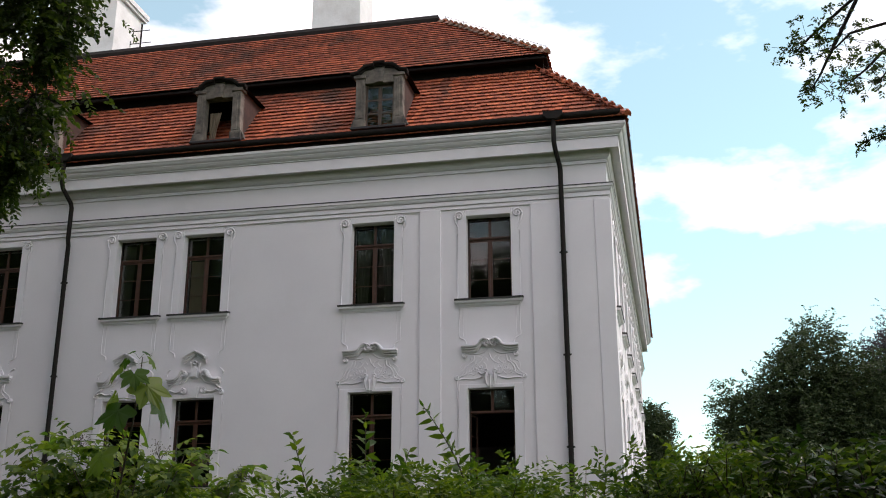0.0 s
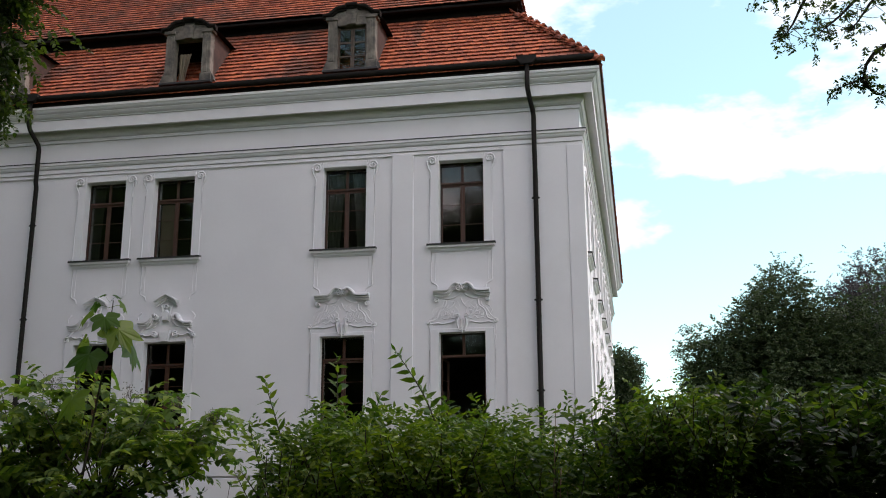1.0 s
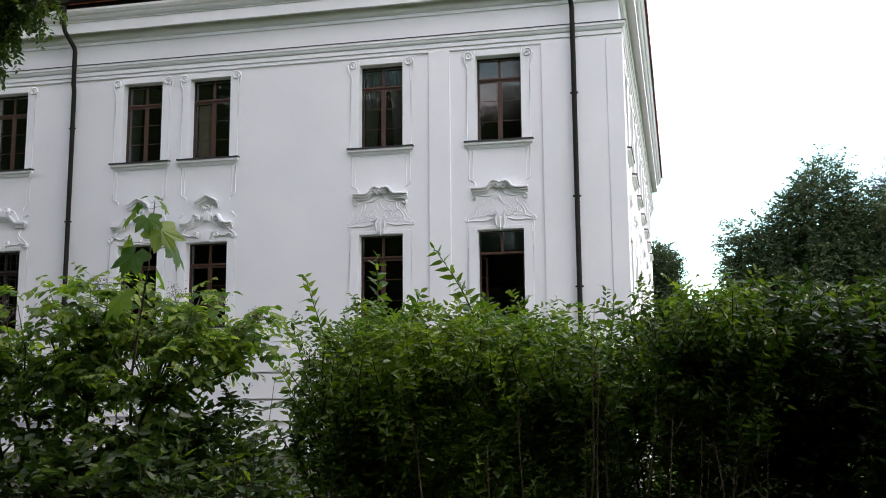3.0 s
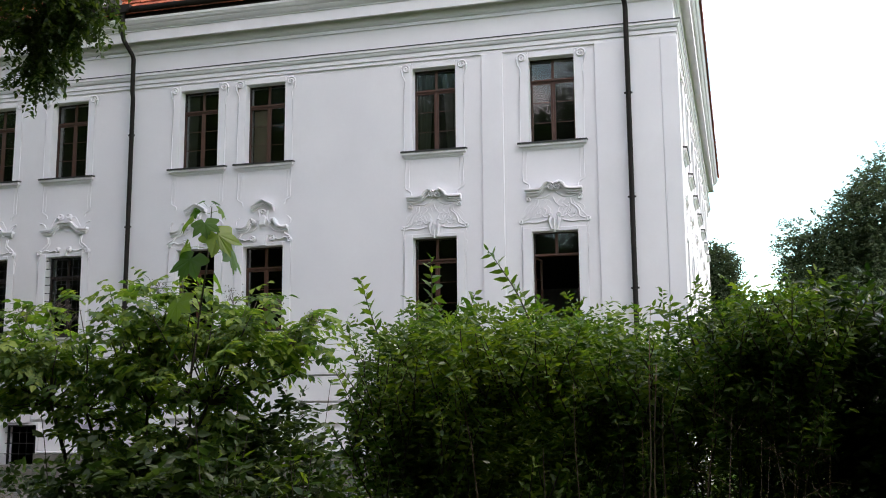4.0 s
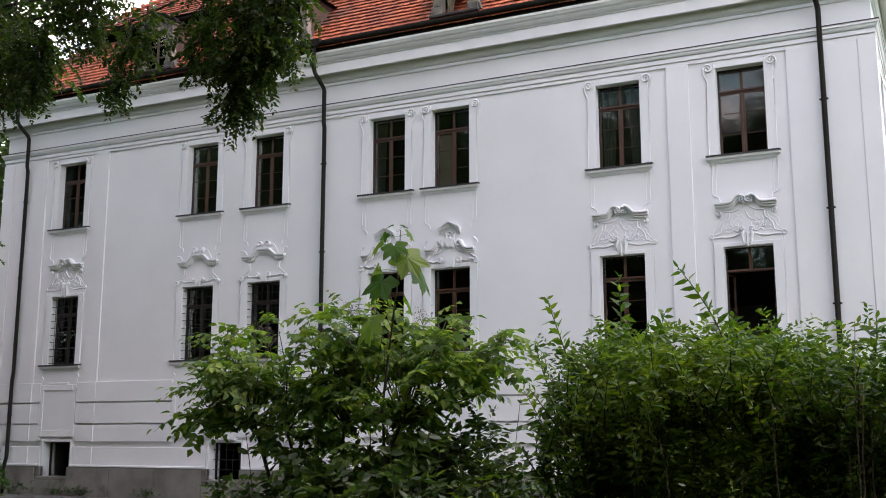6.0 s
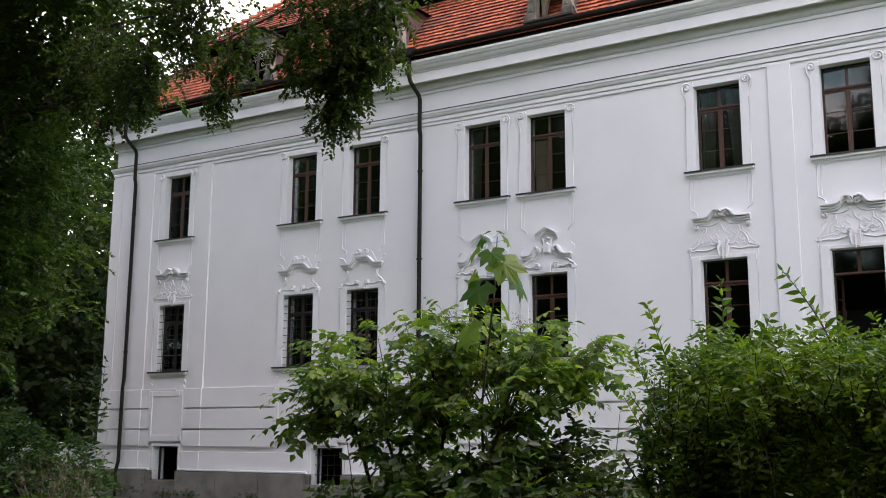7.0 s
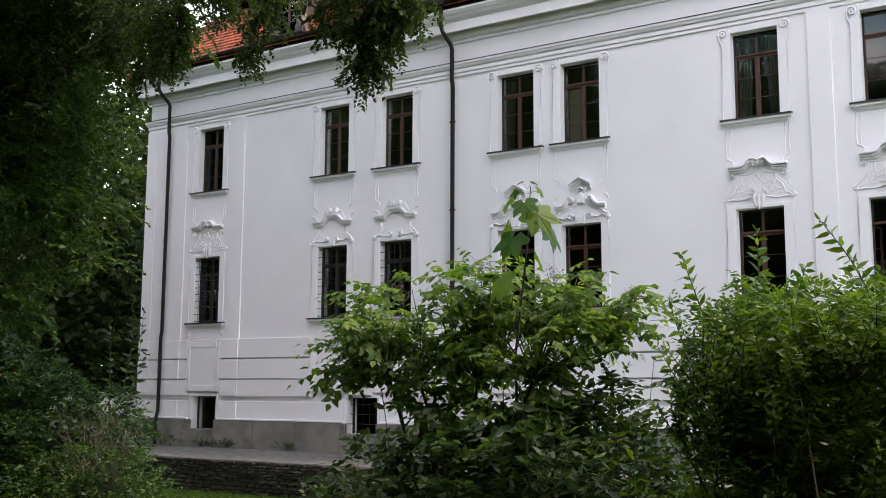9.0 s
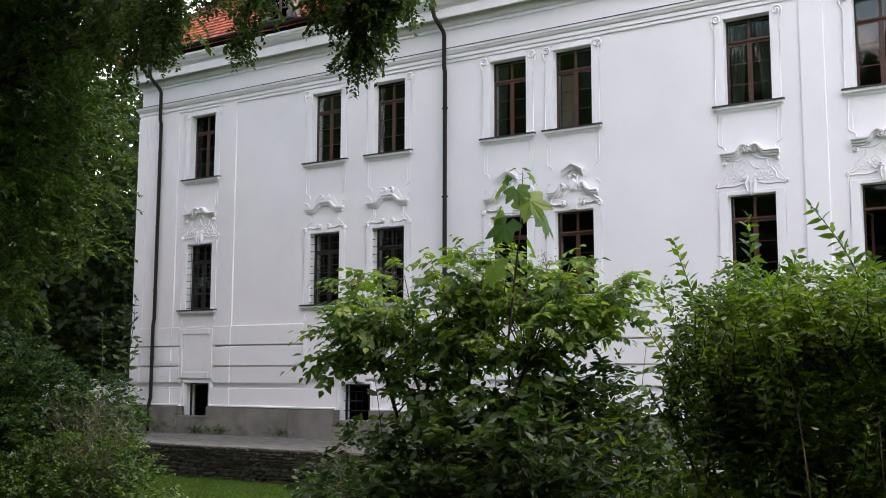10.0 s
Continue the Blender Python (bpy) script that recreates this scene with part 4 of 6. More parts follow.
hip((X1 + EAVE_O, -EAVE_O, EAVE_Z + 0.02), (X1 - MID_I, MID_I, MID_Z + 0.03))
hip((X1 - UP_I, UP_I, UP_Z + 0.02), (X1 - TOP_I, TOP_I, TOP_Z), OLD_TILE)
hip((X0 - EAVE_O, -EAVE_O, EAVE_Z + 0.02), (X0 + MID_I, MID_I, MID_Z + 0.03))
hip((X0 + UP_I, UP_I, UP_Z + 0.02), (X0 + TOP_I, TOP_I, TOP_Z))
wire = Shape()
line = []
for foot, head in (((X1 + 0.45, -0.45, EAVE_Z + 0.15), (X1 - MID_I, MID_I, MID_Z + 0.1)), ((X1 - UP_I, UP_I, UP_Z + 0.1), (X1 - TOP_I, TOP_I, TOP_Z + 0.1))):
    foot, head = Vector(foot), Vector(head)
    for k in range(6):
        p = foot.lerp(head, k / 5.5)
        wire.tube([p, p + Vector((0, 0, 0.22))], 0.012, 5)
        line.append(p + Vector((0, 0, 0.20)))
wire.tube(line, 0.006, 4)
part("lightning_wire", wire, METAL, roof, "thin lightning wire held on pins along the hip")

# Gutter and downpipes
s = Shape()
arc = [(EAVE_O + 0.02 + 0.085 * math.cos(t), 13.64 + 0.085 * math.sin(t)) for t in [math.pi * (1 + k / 8) for k in range(9)]]
arc = [(EAVE_O + 0.105, 13.68), *arc[::-1], (EAVE_O - 0.065, 13.68)]
for p, z in arc:
    s.v += [(X0 - p + 0.25, -p, z), (X1 + p - 0.25, -p, z)]
s.f = [(2 * k, 2 * k + 1, 2 * k + 3, 2 * k + 2) for k in range(len(arc) - 1)]
gutter = part("gutter", s, METAL, palace, "dark half-round metal gutter along the eaves")
gutter.modifiers.new("thickness", "SOLIDIFY").thickness = 0.006
for k in range(15):
    joints = Shape()
    x = X0 + 1.0 + 2.0 * k
    joints.tube([(x, -EAVE_O - 0.02, 13.635), (x + 0.05, -EAVE_O - 0.02, 13.635)], 0.094, 10)
    part("gutter_bracket", joints, METAL, gutter)


def downpipe(x):
    y = -0.15
    s = Shape()
    s.tube([(x - 0.10, -0.68, 13.56), (x - 0.10, -0.68, 12.88), (x - 0.08, -0.62, 12.72), (x - 0.01, -0.24, 12.38), (x, -0.20, 12.26), (x, -0.20, 11.28), (x, y, 11.12), (x, y, 4.0), (x, -0.19, 3.75), (x, -0.19, 1.2), (x, -0.25, 1.0), (x, -0.25, 0.02)], 0.064, 12)
    pipe = part("downpipe", s, METAL, palace, "dark round metal downpipe", smooth=True)
    s = Shape().prism([(x - 0.36, 13.64), (x - 0.24, 13.52), (x + 0.04, 13.52), (x + 0.16, 13.64), (x + 0.16, 13.74), (x - 0.36, 13.74)], -0.80, -0.46)
    part("rain_hopper", s, METAL, pipe)
    for z in (10.0, 7.3, 5.0, 2.6):
        c = Shape().tube([(x, y if z > 4 else -0.19, z - 0.025), (x, y if z > 4 else -0.19, z + 0.025)], 0.076, 12)
        c.box(x - 0.105, x + 0.105, (y if z > 4 else -0.19) - 0.015, (y if z > 4 else -0.19) + 0.015, z - 0.02, z + 0.02)
        part("pipe_clip", c, METAL, pipe)


for x in (-28.68, -16.38, -2.12):
    downpipe(x)


# Dormers: a carved stone front before a small tiled roof
def dormer_meshes():
    s = Shape()
    jamb, head = 0.26, 1.40
    for k in (-1, 1):
        a, b = sorted((k * 0.42, k * (0.42 + jamb)))
        s.block(a, b, -0.06, 0.22, 0.18, head, 0.015)
        a, b = sorted((k * 0.40, k * (0.48 + jamb)))
        s.block(a, b, -0.10, 0.22, 0.0, 0.22, 0.015)
        s.block(a, b, -0.10, 0.22, head, head + 0.10, 0.015)
        a, b = sorted((k * 0.50, k * (0.50 + 0.10)))
        s.block(a, b, -0.08, -0.05, 0.26, head - 0.06, 0.012)
        foot = [(k * 0.68, 0.0), (k * 0.84, 0.0), (k * 0.79, 0.12), (k * 0.70, 0.30), (k * 0.68, 0.62)]
        s.prism(foot if k > 0 else foot[::-1], -0.05, 0.16)
    s.block(-0.42, 0.42, -0.05, 0.22, 1.24, 1.50, 0.015)
    s.prism([(-0.13, 1.24), (0.13, 1.24), (0.17, 1.62), (-0.17, 1.62)], -0.12, -0.02, 0.06)
    top = [(-0.76, 1.47), (-0.58, 1.51), (-0.40, 1.66), (-0.16, 1.70), (-0.14, 1.75), (0.14, 1.75), (0.16, 1.70), (0.40, 1.66), (0.58, 1.51), (0.76, 1.47)]
    s.prism([(0.68, 1.49), *reversed([(x, z) for x, z in top]), (-0.68, 1.49)][1:-1], -0.03, 0.20)
    stone = s.mesh("stone_front", SANDSTONE)
    s = Shape()
    for dz, w, d in ((0.05, 0.065, 0.22), (-0.01, 0.05, 0.14)):
        s.ribbon([(x * 1.08, z + dz) for x, z in top], w, d, 0.05, square=True)
    cornice = s.mesh("stone_cornice", METAL)
    cheek = []
    for x in (-0.68, 0.64):
        v = [(x + dx, y, z) for dx in (0, 0.04) for y, z in ((0.15, 0.0), (0.15, 1.50), (1.95, 1.50))]
        cheek.append(Shape().add(v, [(0, 1, 2), (3, 5, 4), (0, 3, 4, 1), (1, 4, 5, 2), (2, 5, 3, 0)]).mesh("cheek", CHEEK))
    s = Shape()
    ridge = [(-0.84, 1.47), (-0.60, 1.56), (-0.40, 1.73), (0.0, 1.82), (0.40, 1.73), (0.60, 1.56), (0.84, 1.47)]
    s.v = [(x, 0.10, z) for x, z in ridge] + [(x, 2.4, z + 0.08) for x, z in ridge] + [(x, 0.10, z - 0.06) for x, z in ridge]
    s.f = [(i, i + 1, 8 + i, 7 + i) for i in range(6)] + [(14 + i, 15 + i, 1 + i, i) for i in range(6)]
    cover = s.mesh("dormer_roof", ROOFING)
    s = Shape()
    for k in (-1, 1):
        s.box(*sorted((k * 0.36, k * 0.42)), 0.06, 0.12, 0.0, 1.24).box(*sorted((k * 0.005, k * 0.05)), 0.06, 0.11, 0.06, 1.18)
        for z in (0.06, 0.42, 0.80, 1.18):
            s.box(*sorted((k * 0.05, k * 0.36)), 0.065, 0.10, z - 0.02, z + 0.02)
    frame_ = s.mesh("dormer_window", OLD_WOOD)
    panes = [Shape().box(*sorted((k * 0.05, k * 0.36)), 0.08, 0.084, a + 0.02, b - 0.02).mesh("pane", GLASS) for k in (-1, 1) for a, b in ((0.06, 0.42), (0.42, 0.80), (0.80, 1.18))]
    sill = Shape().block(-0.78, 0.78, -0.16, 0.1, -0.07, 0.0, 0.01).mesh("dormer_sill", SILL_METAL)
    return stone, cornice, cheek, cover, frame_, panes, sill


stone, stone_cornice, cheek, dormer_cover, dormer_frame, dormer_panes, dormer_sill = dormer_meshes()
for i, x in enumerate(DORMERS):
    m = Matrix.Translation((x, -0.30, 13.93)) @ Matrix.Diagonal((1, 1, 1.08, 1))
    d = place("dormer", stone, palace, m, "weathered grey sandstone dormer, its window %s" % ("broken open" if i == 2 else "closed"))
    place("stone_cornice", stone_cornice, d)
    for me in cheek:
        place("cheek", me, d, label="dark red-brown shingled cheek")
    place("dormer_roof", dormer_cover, d)
    place("dormer_sill", dormer_sill, d)
    # Box whose black colour stands in for the unlit attic.
    part("painted_dark_attic", Shape().box(-0.55, 0.55, 1.05, 1.10, -0.1, 1.45).box(-0.55, -0.50, 0.24, 1.05, -0.1, 1.45).box(0.50, 0.55, 0.24, 1.05, -0.1, 1.45).box(-0.5, 0.5, 0.24, 1.05, 1.40, 1.45).box(-0.5, 0.5, 0.24, 1.05, -0.1, -0.05), ROOFING, d)
    if i != 2:
        place("dormer_window", dormer_frame, d)
        for me in dormer_panes:
            place("pane", me, d).visible_shadow = False
    else:
        part("dormer_window", curtain_shape(-0.34, 0.02, 0.01, 0.9, 0.16, 4.0, 0.5), BLIND, d, "torn tan cloth in the opening")

# Chimneys
def chimney(x0, x1, y0, y1, top, cap):
    s = Shape().block(x0, x1, y0, y1, TOP_Z + 0.1, top, 0.01)
    c = part("chimney", s, CHIMNEY, palace, "whitewashed chimney with worn plaster")
    part("chimney_foot", Shape().box(x0 - 0.06, x1 + 0.06, y0 - 0.06, y1 + 0.06, TOP_Z + 0.2, TOP_Z + 0.52), METAL, c, "dark metal flashing")
    if cap:
        part("chimney_cap", Shape().box(x0 - 0.12, x1 + 0.12, y0 - 0.12, y1 + 0.12, top - 0.35, top - 0.22).box(x0 - 0.18, x1 + 0.18, y0 - 0.18, y1 + 0.18, top - 0.22, top), CHIMNEY, c)
    return c


chimney(-11.95, -10.05, 7.4, 9.1, 25.6, True)
second = chimney(-22.07, -20.2, 7.4, 9.55, 24.6, True)
antenna = Shape().tube([(-19.35, 8.0, TOP_Z + 0.2), (-19.35, 8.0, TOP_Z + 2.6)], 0.035, 6)
for z, l in ((1.2, 0.55), (1.75, 0.45), (2.3, 0.35)):
    antenna.tube([(-19.35 - l, 8.0, TOP_Z + z), (-19.35 + l, 8.0, TOP_Z + z)], 0.02, 5)
    antenna.tube([(-19.35 - l, 8.0, TOP_Z + z - 0.14), (-19.35 - l, 8.0, TOP_Z + z + 0.14)], 0.016, 5)
tagged(place("antenna", antenna.mesh("antenna", METAL), None, Matrix.Translation((0, 0, RISE))), "thin metal aerial beside a chimney", "antenna")

# ---- terrace along the foot of the house ----
TERRACE_Y = -4.3
s = Shape().box(X0 - 3.0, X1 + 4.0, TERRACE_Y + 0.3, -0.14, -1.0, -0.03)
terrace = tagged(place("terrace", s.mesh("terrace", MORTAR), None, Matrix.Translation((0, 0, RISE))), "worn stone paved terrace along the house", "terrace", kind="structure")
wall_core = tagged(place("terrace_wall", Shape().box(X0 - 3.0, X1 + 4.0, TERRACE_Y + 0.06, TERRACE_Y + 0.3, -1.2, -0.06).mesh("terrace_wall", MORTAR), None, Matrix.Translation((0, 0, RISE))), "low dark rubble stone retaining wall", "stone wall", kind="structure")

# ---- plants ----
UP = np.array((0.0, 0.0, 1.0))


def unit(a):
    return a / np.maximum(np.linalg.norm(a, axis=-1, keepdims=True), 1e-9)


def leaves_mesh(name, base, along, normal, length, width, mat, fold=0.25, droop=0.15, simple=False):
    """Many pointed leaves, folded along the midrib: six points and two faces each."""
    n = len(base)
    along = unit(along)
    side = unit(np.cross(along, normal))
    up = np.cross(side, along)
    length, width = np.broadcast_to(length, n)[:, None], np.broadcast_to(width, n)[:, None]
    v = np.empty((n, 6, 3))
    v[:, 0] = base
    for k, (t, s) in enumerate(((0.28, 0.47), (0.62, 0.36))):
        mid = base + along * length * t - UP * length * droop * t * t
        for j, hand in ((1 + k, 1), (5 - k, -1)):
            v[:, j] = mid + hand * side * width * s + up * width * s * fold
    v[:, 3] = base + along * length - UP * length * droop
    if simple:  # one face each, for crowns that stay far off
        v = v[:, [0, 1, 3, 5]]
        v[:, 1] += along * length * 0.15
        v[:, 3] += along * length * 0.15
        verts, f = 4, np.arange(n * 4).reshape(n, 4)
    else:
        verts, k = 6, np.arange(n)[:, None] * 6
        f = np.concatenate([k + np.array([[0, 1, 2, 3]]), k + np.array([[0, 3, 4, 5]])])
    me = bpy.data.meshes.new(name)
    me.vertices.add(n * verts)
    me.vertices.foreach_set("co", v.ravel())
    me.loops.add(f.size)
    me.loops.foreach_set("vertex_index", f.ravel())
    me.polygons.add(len(f))
    me.polygons.foreach_set("loop_start", np.arange(len(f)) * 4)
    me.update(calc_edges=True)
    me.materials.append(mat)
    return me


def sprays(rng, centre, heading, size, per, leaf, ratio, flat=0.6, spread=0.9):
    """Leaves set alternately along short twigs. centre, heading: arrays of twig feet and directions. Gives arrays for leaves_mesh."""
    n = len(centre)
    heading = unit(heading)
    across = unit(np.cross(heading, UP + 0.3 * rng.standard_normal((n, 3))))
    t = (np.arange(per) + 0.5) / per
    hand = np.where(np.arange(per) % 2, 1.0, -1.0)
    size = np.broadcast_to(size, n)
    p = centre[:, None] + heading[:, None] * (t[None, :, None] * size[:, None, None]) - UP * (0.25 * size[:, None, None] * (t ** 2)[None, :, None])
    d = heading[:, None] * 0.55 + across[:, None] * hand[None, :, None] * spread + 0.25 * rng.standard_normal((n, per, 3))
    nrm = unit(UP * flat + (1 - flat) * rng.standard_normal((n, per, 3)) + 0.25 * rng.standard_normal((n, per, 3)))
    l = leaf * rng.uniform(0.6, 1.15, (n, per))
    return p.reshape(-1, 3), d.reshape(-1, 3), nrm.reshape(-1, 3), l.ravel(), (l * ratio).ravel()


def blob(rng, n, centre, radii, hollow=0.0, rough=0.25):
    """Points in a lumpy ellipsoid, and outward directions."""
    d = unit(rng.standard_normal((n, 3)))
    lump = np.array([noise.noise(Vector(q * 1.7 + np.array(centre))) for q in d])
    lump2 = np.array([noise.noise(Vector(q * 4.5 + np.array(centre))) for q in d])
    r = (hollow + (1 - hollow) * rng.random(n) ** 0.45) * (1 + rough * 1.6 * lump + rough * lump2)
    return np.array(centre) + d * r[:, None] * np.array(radii), d


def limbs(rng, shape, foot, tips, r0, r1=0.006, bend=0.12, n=7, sides=6):
    """Bent, tapering limbs from a foot to each tip."""
    foot = np.array(foot, float)
    for tip in tips:
        tip = np.array(tip, float)
        l = np.linalg.norm(tip - foot)
        off = rng.standard_normal((n + 1, 3)) * l * bend * 0.35
        pts = []
        for i in range(n + 1):
            t = i / n
            p = foot + (tip - foot) * t + np.array((0, 0, bend * l)) * math.sin(math.pi * t) * 0.5 + off[i] * math.sin(math.pi * t)
            pts.append(tuple(p))
        shape.tube(pts, [r0 + (r1 - r0) * (i / n) ** 0.8 for i in range(n + 1)], sides)


def crown(name, tree, mat, rng, blobs, leaf, ratio, per=9, size=0.5, hollow=0.45, rough=0.25, label="", flat=0.55, tier=0.0):
    """tier: the size of the pads in which the sprays lie, 0 for none."""
    parts_ = [[], [], [], [], []]
    for centre, radii, count in blobs:
        p, d = blob(rng, count, centre, radii, hollow, rough)
        if tier:  # flat pads of twigs, drooping at their rims, with gaps between them
            pads = rng.integers(max(count // 16, 1), size=count)
            off = np.clip(rng.standard_normal((count, 3)), -1.7, 1.7) * np.array((0.42, 0.42, 0.07)) * tier
            off[:, 2] -= 0.55 * (off[:, 0] ** 2 + off[:, 1] ** 2) / tier
            p = p[pads] + off
            d = unit(off) * 0.8 + d[pads] * np.array((1.0, 1.0, 0.2))
        got = sprays(rng, p, d + np.array((0, 0, -0.15)) + 0.5 * rng.standard_normal(d.shape), size * rng.uniform(0.6, 1.2, count), per, leaf, ratio, flat)
        for a, b in zip(parts_, got):
            a.append(b)
    a = [np.concatenate(q) for q in parts_]
    ob = place(name, leaves_mesh(name, *a, mat, simple=True), tree, None, label)
    return tagged(ob, kind="stuff")


def tree(label, foot, height, radius, blobs, mat, leaf, ratio, seed, per=9, size=0.5, hollow=0.45, rough=0.25, name="tree", flat=0.55, boughs=6, tier=0.0):
    rng = np.random.default_rng(seed)
    t = thing(name, label, "tree", group={"tall green park tree": "park trees behind the path", "broad green tree added behind the path for shade": "low trees behind the path", "dark green tree in deep shade beyond the house end": "dark trees beyond the house", "tall dark tree added to cast shade": "tall trees beside the lawn"}.get(label, ""))
    s = Shape()
    x, y, z = foot
    s.tube([(x, y, z - 0.1), (x + 0.02, y, z + 0.4), (x + 0.1 * radius, y, z + height * 0.4), (x - 0.1 * radius, y + 0.1, z + height * 0.8)], [radius * 1.35, radius, radius * 0.75, radius * 0.3], 12)
    part("trunk", s, BARK, t, smooth=True)
    for centre, radii, count in blobs:
        p, d = blob(rng, boughs, centre, [r * 0.7 for r in radii], 0.6, 0.1)
        for q in p:
            s = Shape()
            limbs(rng, s, (x, y, z + height * rng.uniform(0.25, 0.6)), [q], radius * 0.2, 0.015)
            part("limb", s, BARK, t, smooth=True)
    crown("crown", t, mat, rng, blobs, leaf, ratio, per, size, hollow, rough, flat=flat, tier=tier)
    return t


# The shade tree whose low branches hang into the view
rng = np.random.default_rng(21)
# The last five crown masses are added, mostly unseen, to shade wall and tree.
shade_tree = tree("tall dark green shade tree with low hanging branches", (-22.8, -11.5, -0.2), 11.0, 0.42,
                  [((-21.2, -12.6, 8.7), (2.8, 3.4, 4.4), 5600), ((-16.8, -14.0, 10.9), (3.4, 2.6, 2.2), 2600), ((-12.8, -15.6, 10.4), (2.2, 1.4, 0.6), 500), ((-12.2, -10.2, 18.8), (3.8, 3.5, 2.2), 1500), ((-25.0, -8.0, 21.0), (6.5, 5.0, 3.4), 2400), ((-15.5, -10.0, 20.5), (4.5, 4.0, 3.0), 1300), ((-21.0, -15.5, 14.4), (5.5, 4.5, 4.0), 1700), ((-16.0, -18.5, 15.8), (5.0, 4.5, 3.0), 1000)], LEAF_SHADE, 0.155, 0.60, 21, per=13, size=0.46, hollow=0.1, rough=0.3, boughs=0, flat=0.78, tier=1.0)
LIMB_TIPS = [(-6.4, -17.2, 7.2), (-8.3, -16.8, 7.3), (-9.7, -16.6, 7.4), (-5.9, -17.6, 8.1), (-7.2, -17.0, 8.4)]
for tip in LIMB_TIPS:
    s = Shape()
    limbs(rng, s, (-22.8, -11.4, 8.5), [tip], 0.07, 0.008, 0.06, 10)
    part("low_limb", s, BARK, shade_tree, smooth=True)
DROOPS = [  # foot, tip, half width, twigs
    ((-6.55, -17.2, 7.45), (-6.80, -17.1, 5.84), 0.50, 175),
    ((-6.05, -17.3, 7.5), (-6.32, -17.2, 6.20), 0.42, 115),
    ((-7.35, -17.1, 7.5), (-7.25, -17.1, 6.35), 0.36, 45),
    ((-8.55, -16.9, 7.3), (-8.70, -16.9, 6.32), 0.20, 36),
    ((-8.3, -16.9, 7.4), (-8.35, -16.9, 6.75), 0.20, 20),
    ((-10.2, -16.7, 7.7), (-10.3, -16.7, 6.75), 0.28, 50),
    ((-10.6, -16.5, 7.7), (-10.75, -16.4, 6.85), 0.40, 70),
    ((-9.0, -16.8, 9.0), (-9.0, -16.8, 8.1), 0.4, 45),
    ((-7.6, -17.0, 8.8), (-7.5, -17.0, 7.9), 0.4, 50),
    ((-11.9, -16.2, 8.4), (-12.2, -16.2, 7.2), 0.6, 90),
    ((-9.8, -16.6, 8.7), (-9.8, -16.6, 7.7), 0.5, 80),
    ((-9.3, -16.6, 8.3), (-9.5, -16.6, 7.2), 0.45, 50),
    ((-11.2, -16.3, 8.4), (-11.3, -16.3, 6.8), 0.6, 90),
    ((-5.8, -17.4, 8.9), (-5.9, -17.4, 7.4), 0.45, 150),
    ((-6.6, -17.2, 9.4), (-6.5, -17.3, 8.0), 0.7, 180),
]
cs, hs = [], []
twigs = Shape()
for foot, tip, half, count in DROOPS:
    foot, tip = np.array(foot), np.array(tip)
    count = int(count * 2.0)
    t = rng.random(count) ** 0.8
    off = rng.standard_normal((count, 3)) * half * 0.55 * (1.05 - 0.75 * t[:, None])
    c = foot + (tip - foot) * t[:, None] + off
    cs.append(c)
    hs.append(unit(tip - foot)[None] * 0.6 + off / half + 0.5 * rng.standard_normal((count, 3)))
    twigs.tube([tuple(foot), tuple(foot * 0.5 + tip * 0.5 + np.array((0.05, 0, 0))), tuple(tip)], [0.014, 0.008, 0.003], 5)
    for q in c[::6]:
        twigs.tube([tuple(foot + (tip - foot) * 0.3), tuple(q)], [0.006, 0.002], 4)
tagged(part("hanging_twig", twigs, BARK, shade_tree), kind="stuff")
got = sprays(rng, np.concatenate(cs), np.concatenate(hs), 0.24, 15, 0.066, 0.70, 0.62)
tagged(place("hanging_foliage", leaves_mesh("hanging_foliage", *got, LEAF_BRANCH), shade_tree, None, "green toothed leaves on hanging twigs"), kind="stuff")

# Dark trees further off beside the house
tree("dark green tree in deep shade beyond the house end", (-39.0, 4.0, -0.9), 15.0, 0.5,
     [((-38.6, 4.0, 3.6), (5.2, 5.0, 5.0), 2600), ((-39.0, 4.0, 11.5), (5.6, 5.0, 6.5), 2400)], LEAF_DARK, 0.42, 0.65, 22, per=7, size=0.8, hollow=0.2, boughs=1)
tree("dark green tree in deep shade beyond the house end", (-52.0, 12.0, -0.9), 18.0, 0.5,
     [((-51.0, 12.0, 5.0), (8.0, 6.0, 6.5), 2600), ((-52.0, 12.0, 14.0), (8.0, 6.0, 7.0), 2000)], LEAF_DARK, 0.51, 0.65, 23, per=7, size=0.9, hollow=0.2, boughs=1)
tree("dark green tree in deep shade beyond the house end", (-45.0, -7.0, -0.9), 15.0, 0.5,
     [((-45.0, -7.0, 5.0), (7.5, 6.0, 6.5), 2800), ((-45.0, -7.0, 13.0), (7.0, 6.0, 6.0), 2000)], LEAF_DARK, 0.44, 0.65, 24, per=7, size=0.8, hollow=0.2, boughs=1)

# Trees added left of the view to keep sky light off the wall.
tree("tall dark tree added to cast shade", (-31.0, -15.0, -0.3), 16.0, 0.5,
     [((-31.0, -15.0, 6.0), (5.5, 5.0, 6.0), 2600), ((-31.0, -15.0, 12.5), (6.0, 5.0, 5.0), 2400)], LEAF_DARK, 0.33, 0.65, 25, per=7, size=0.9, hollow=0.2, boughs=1)

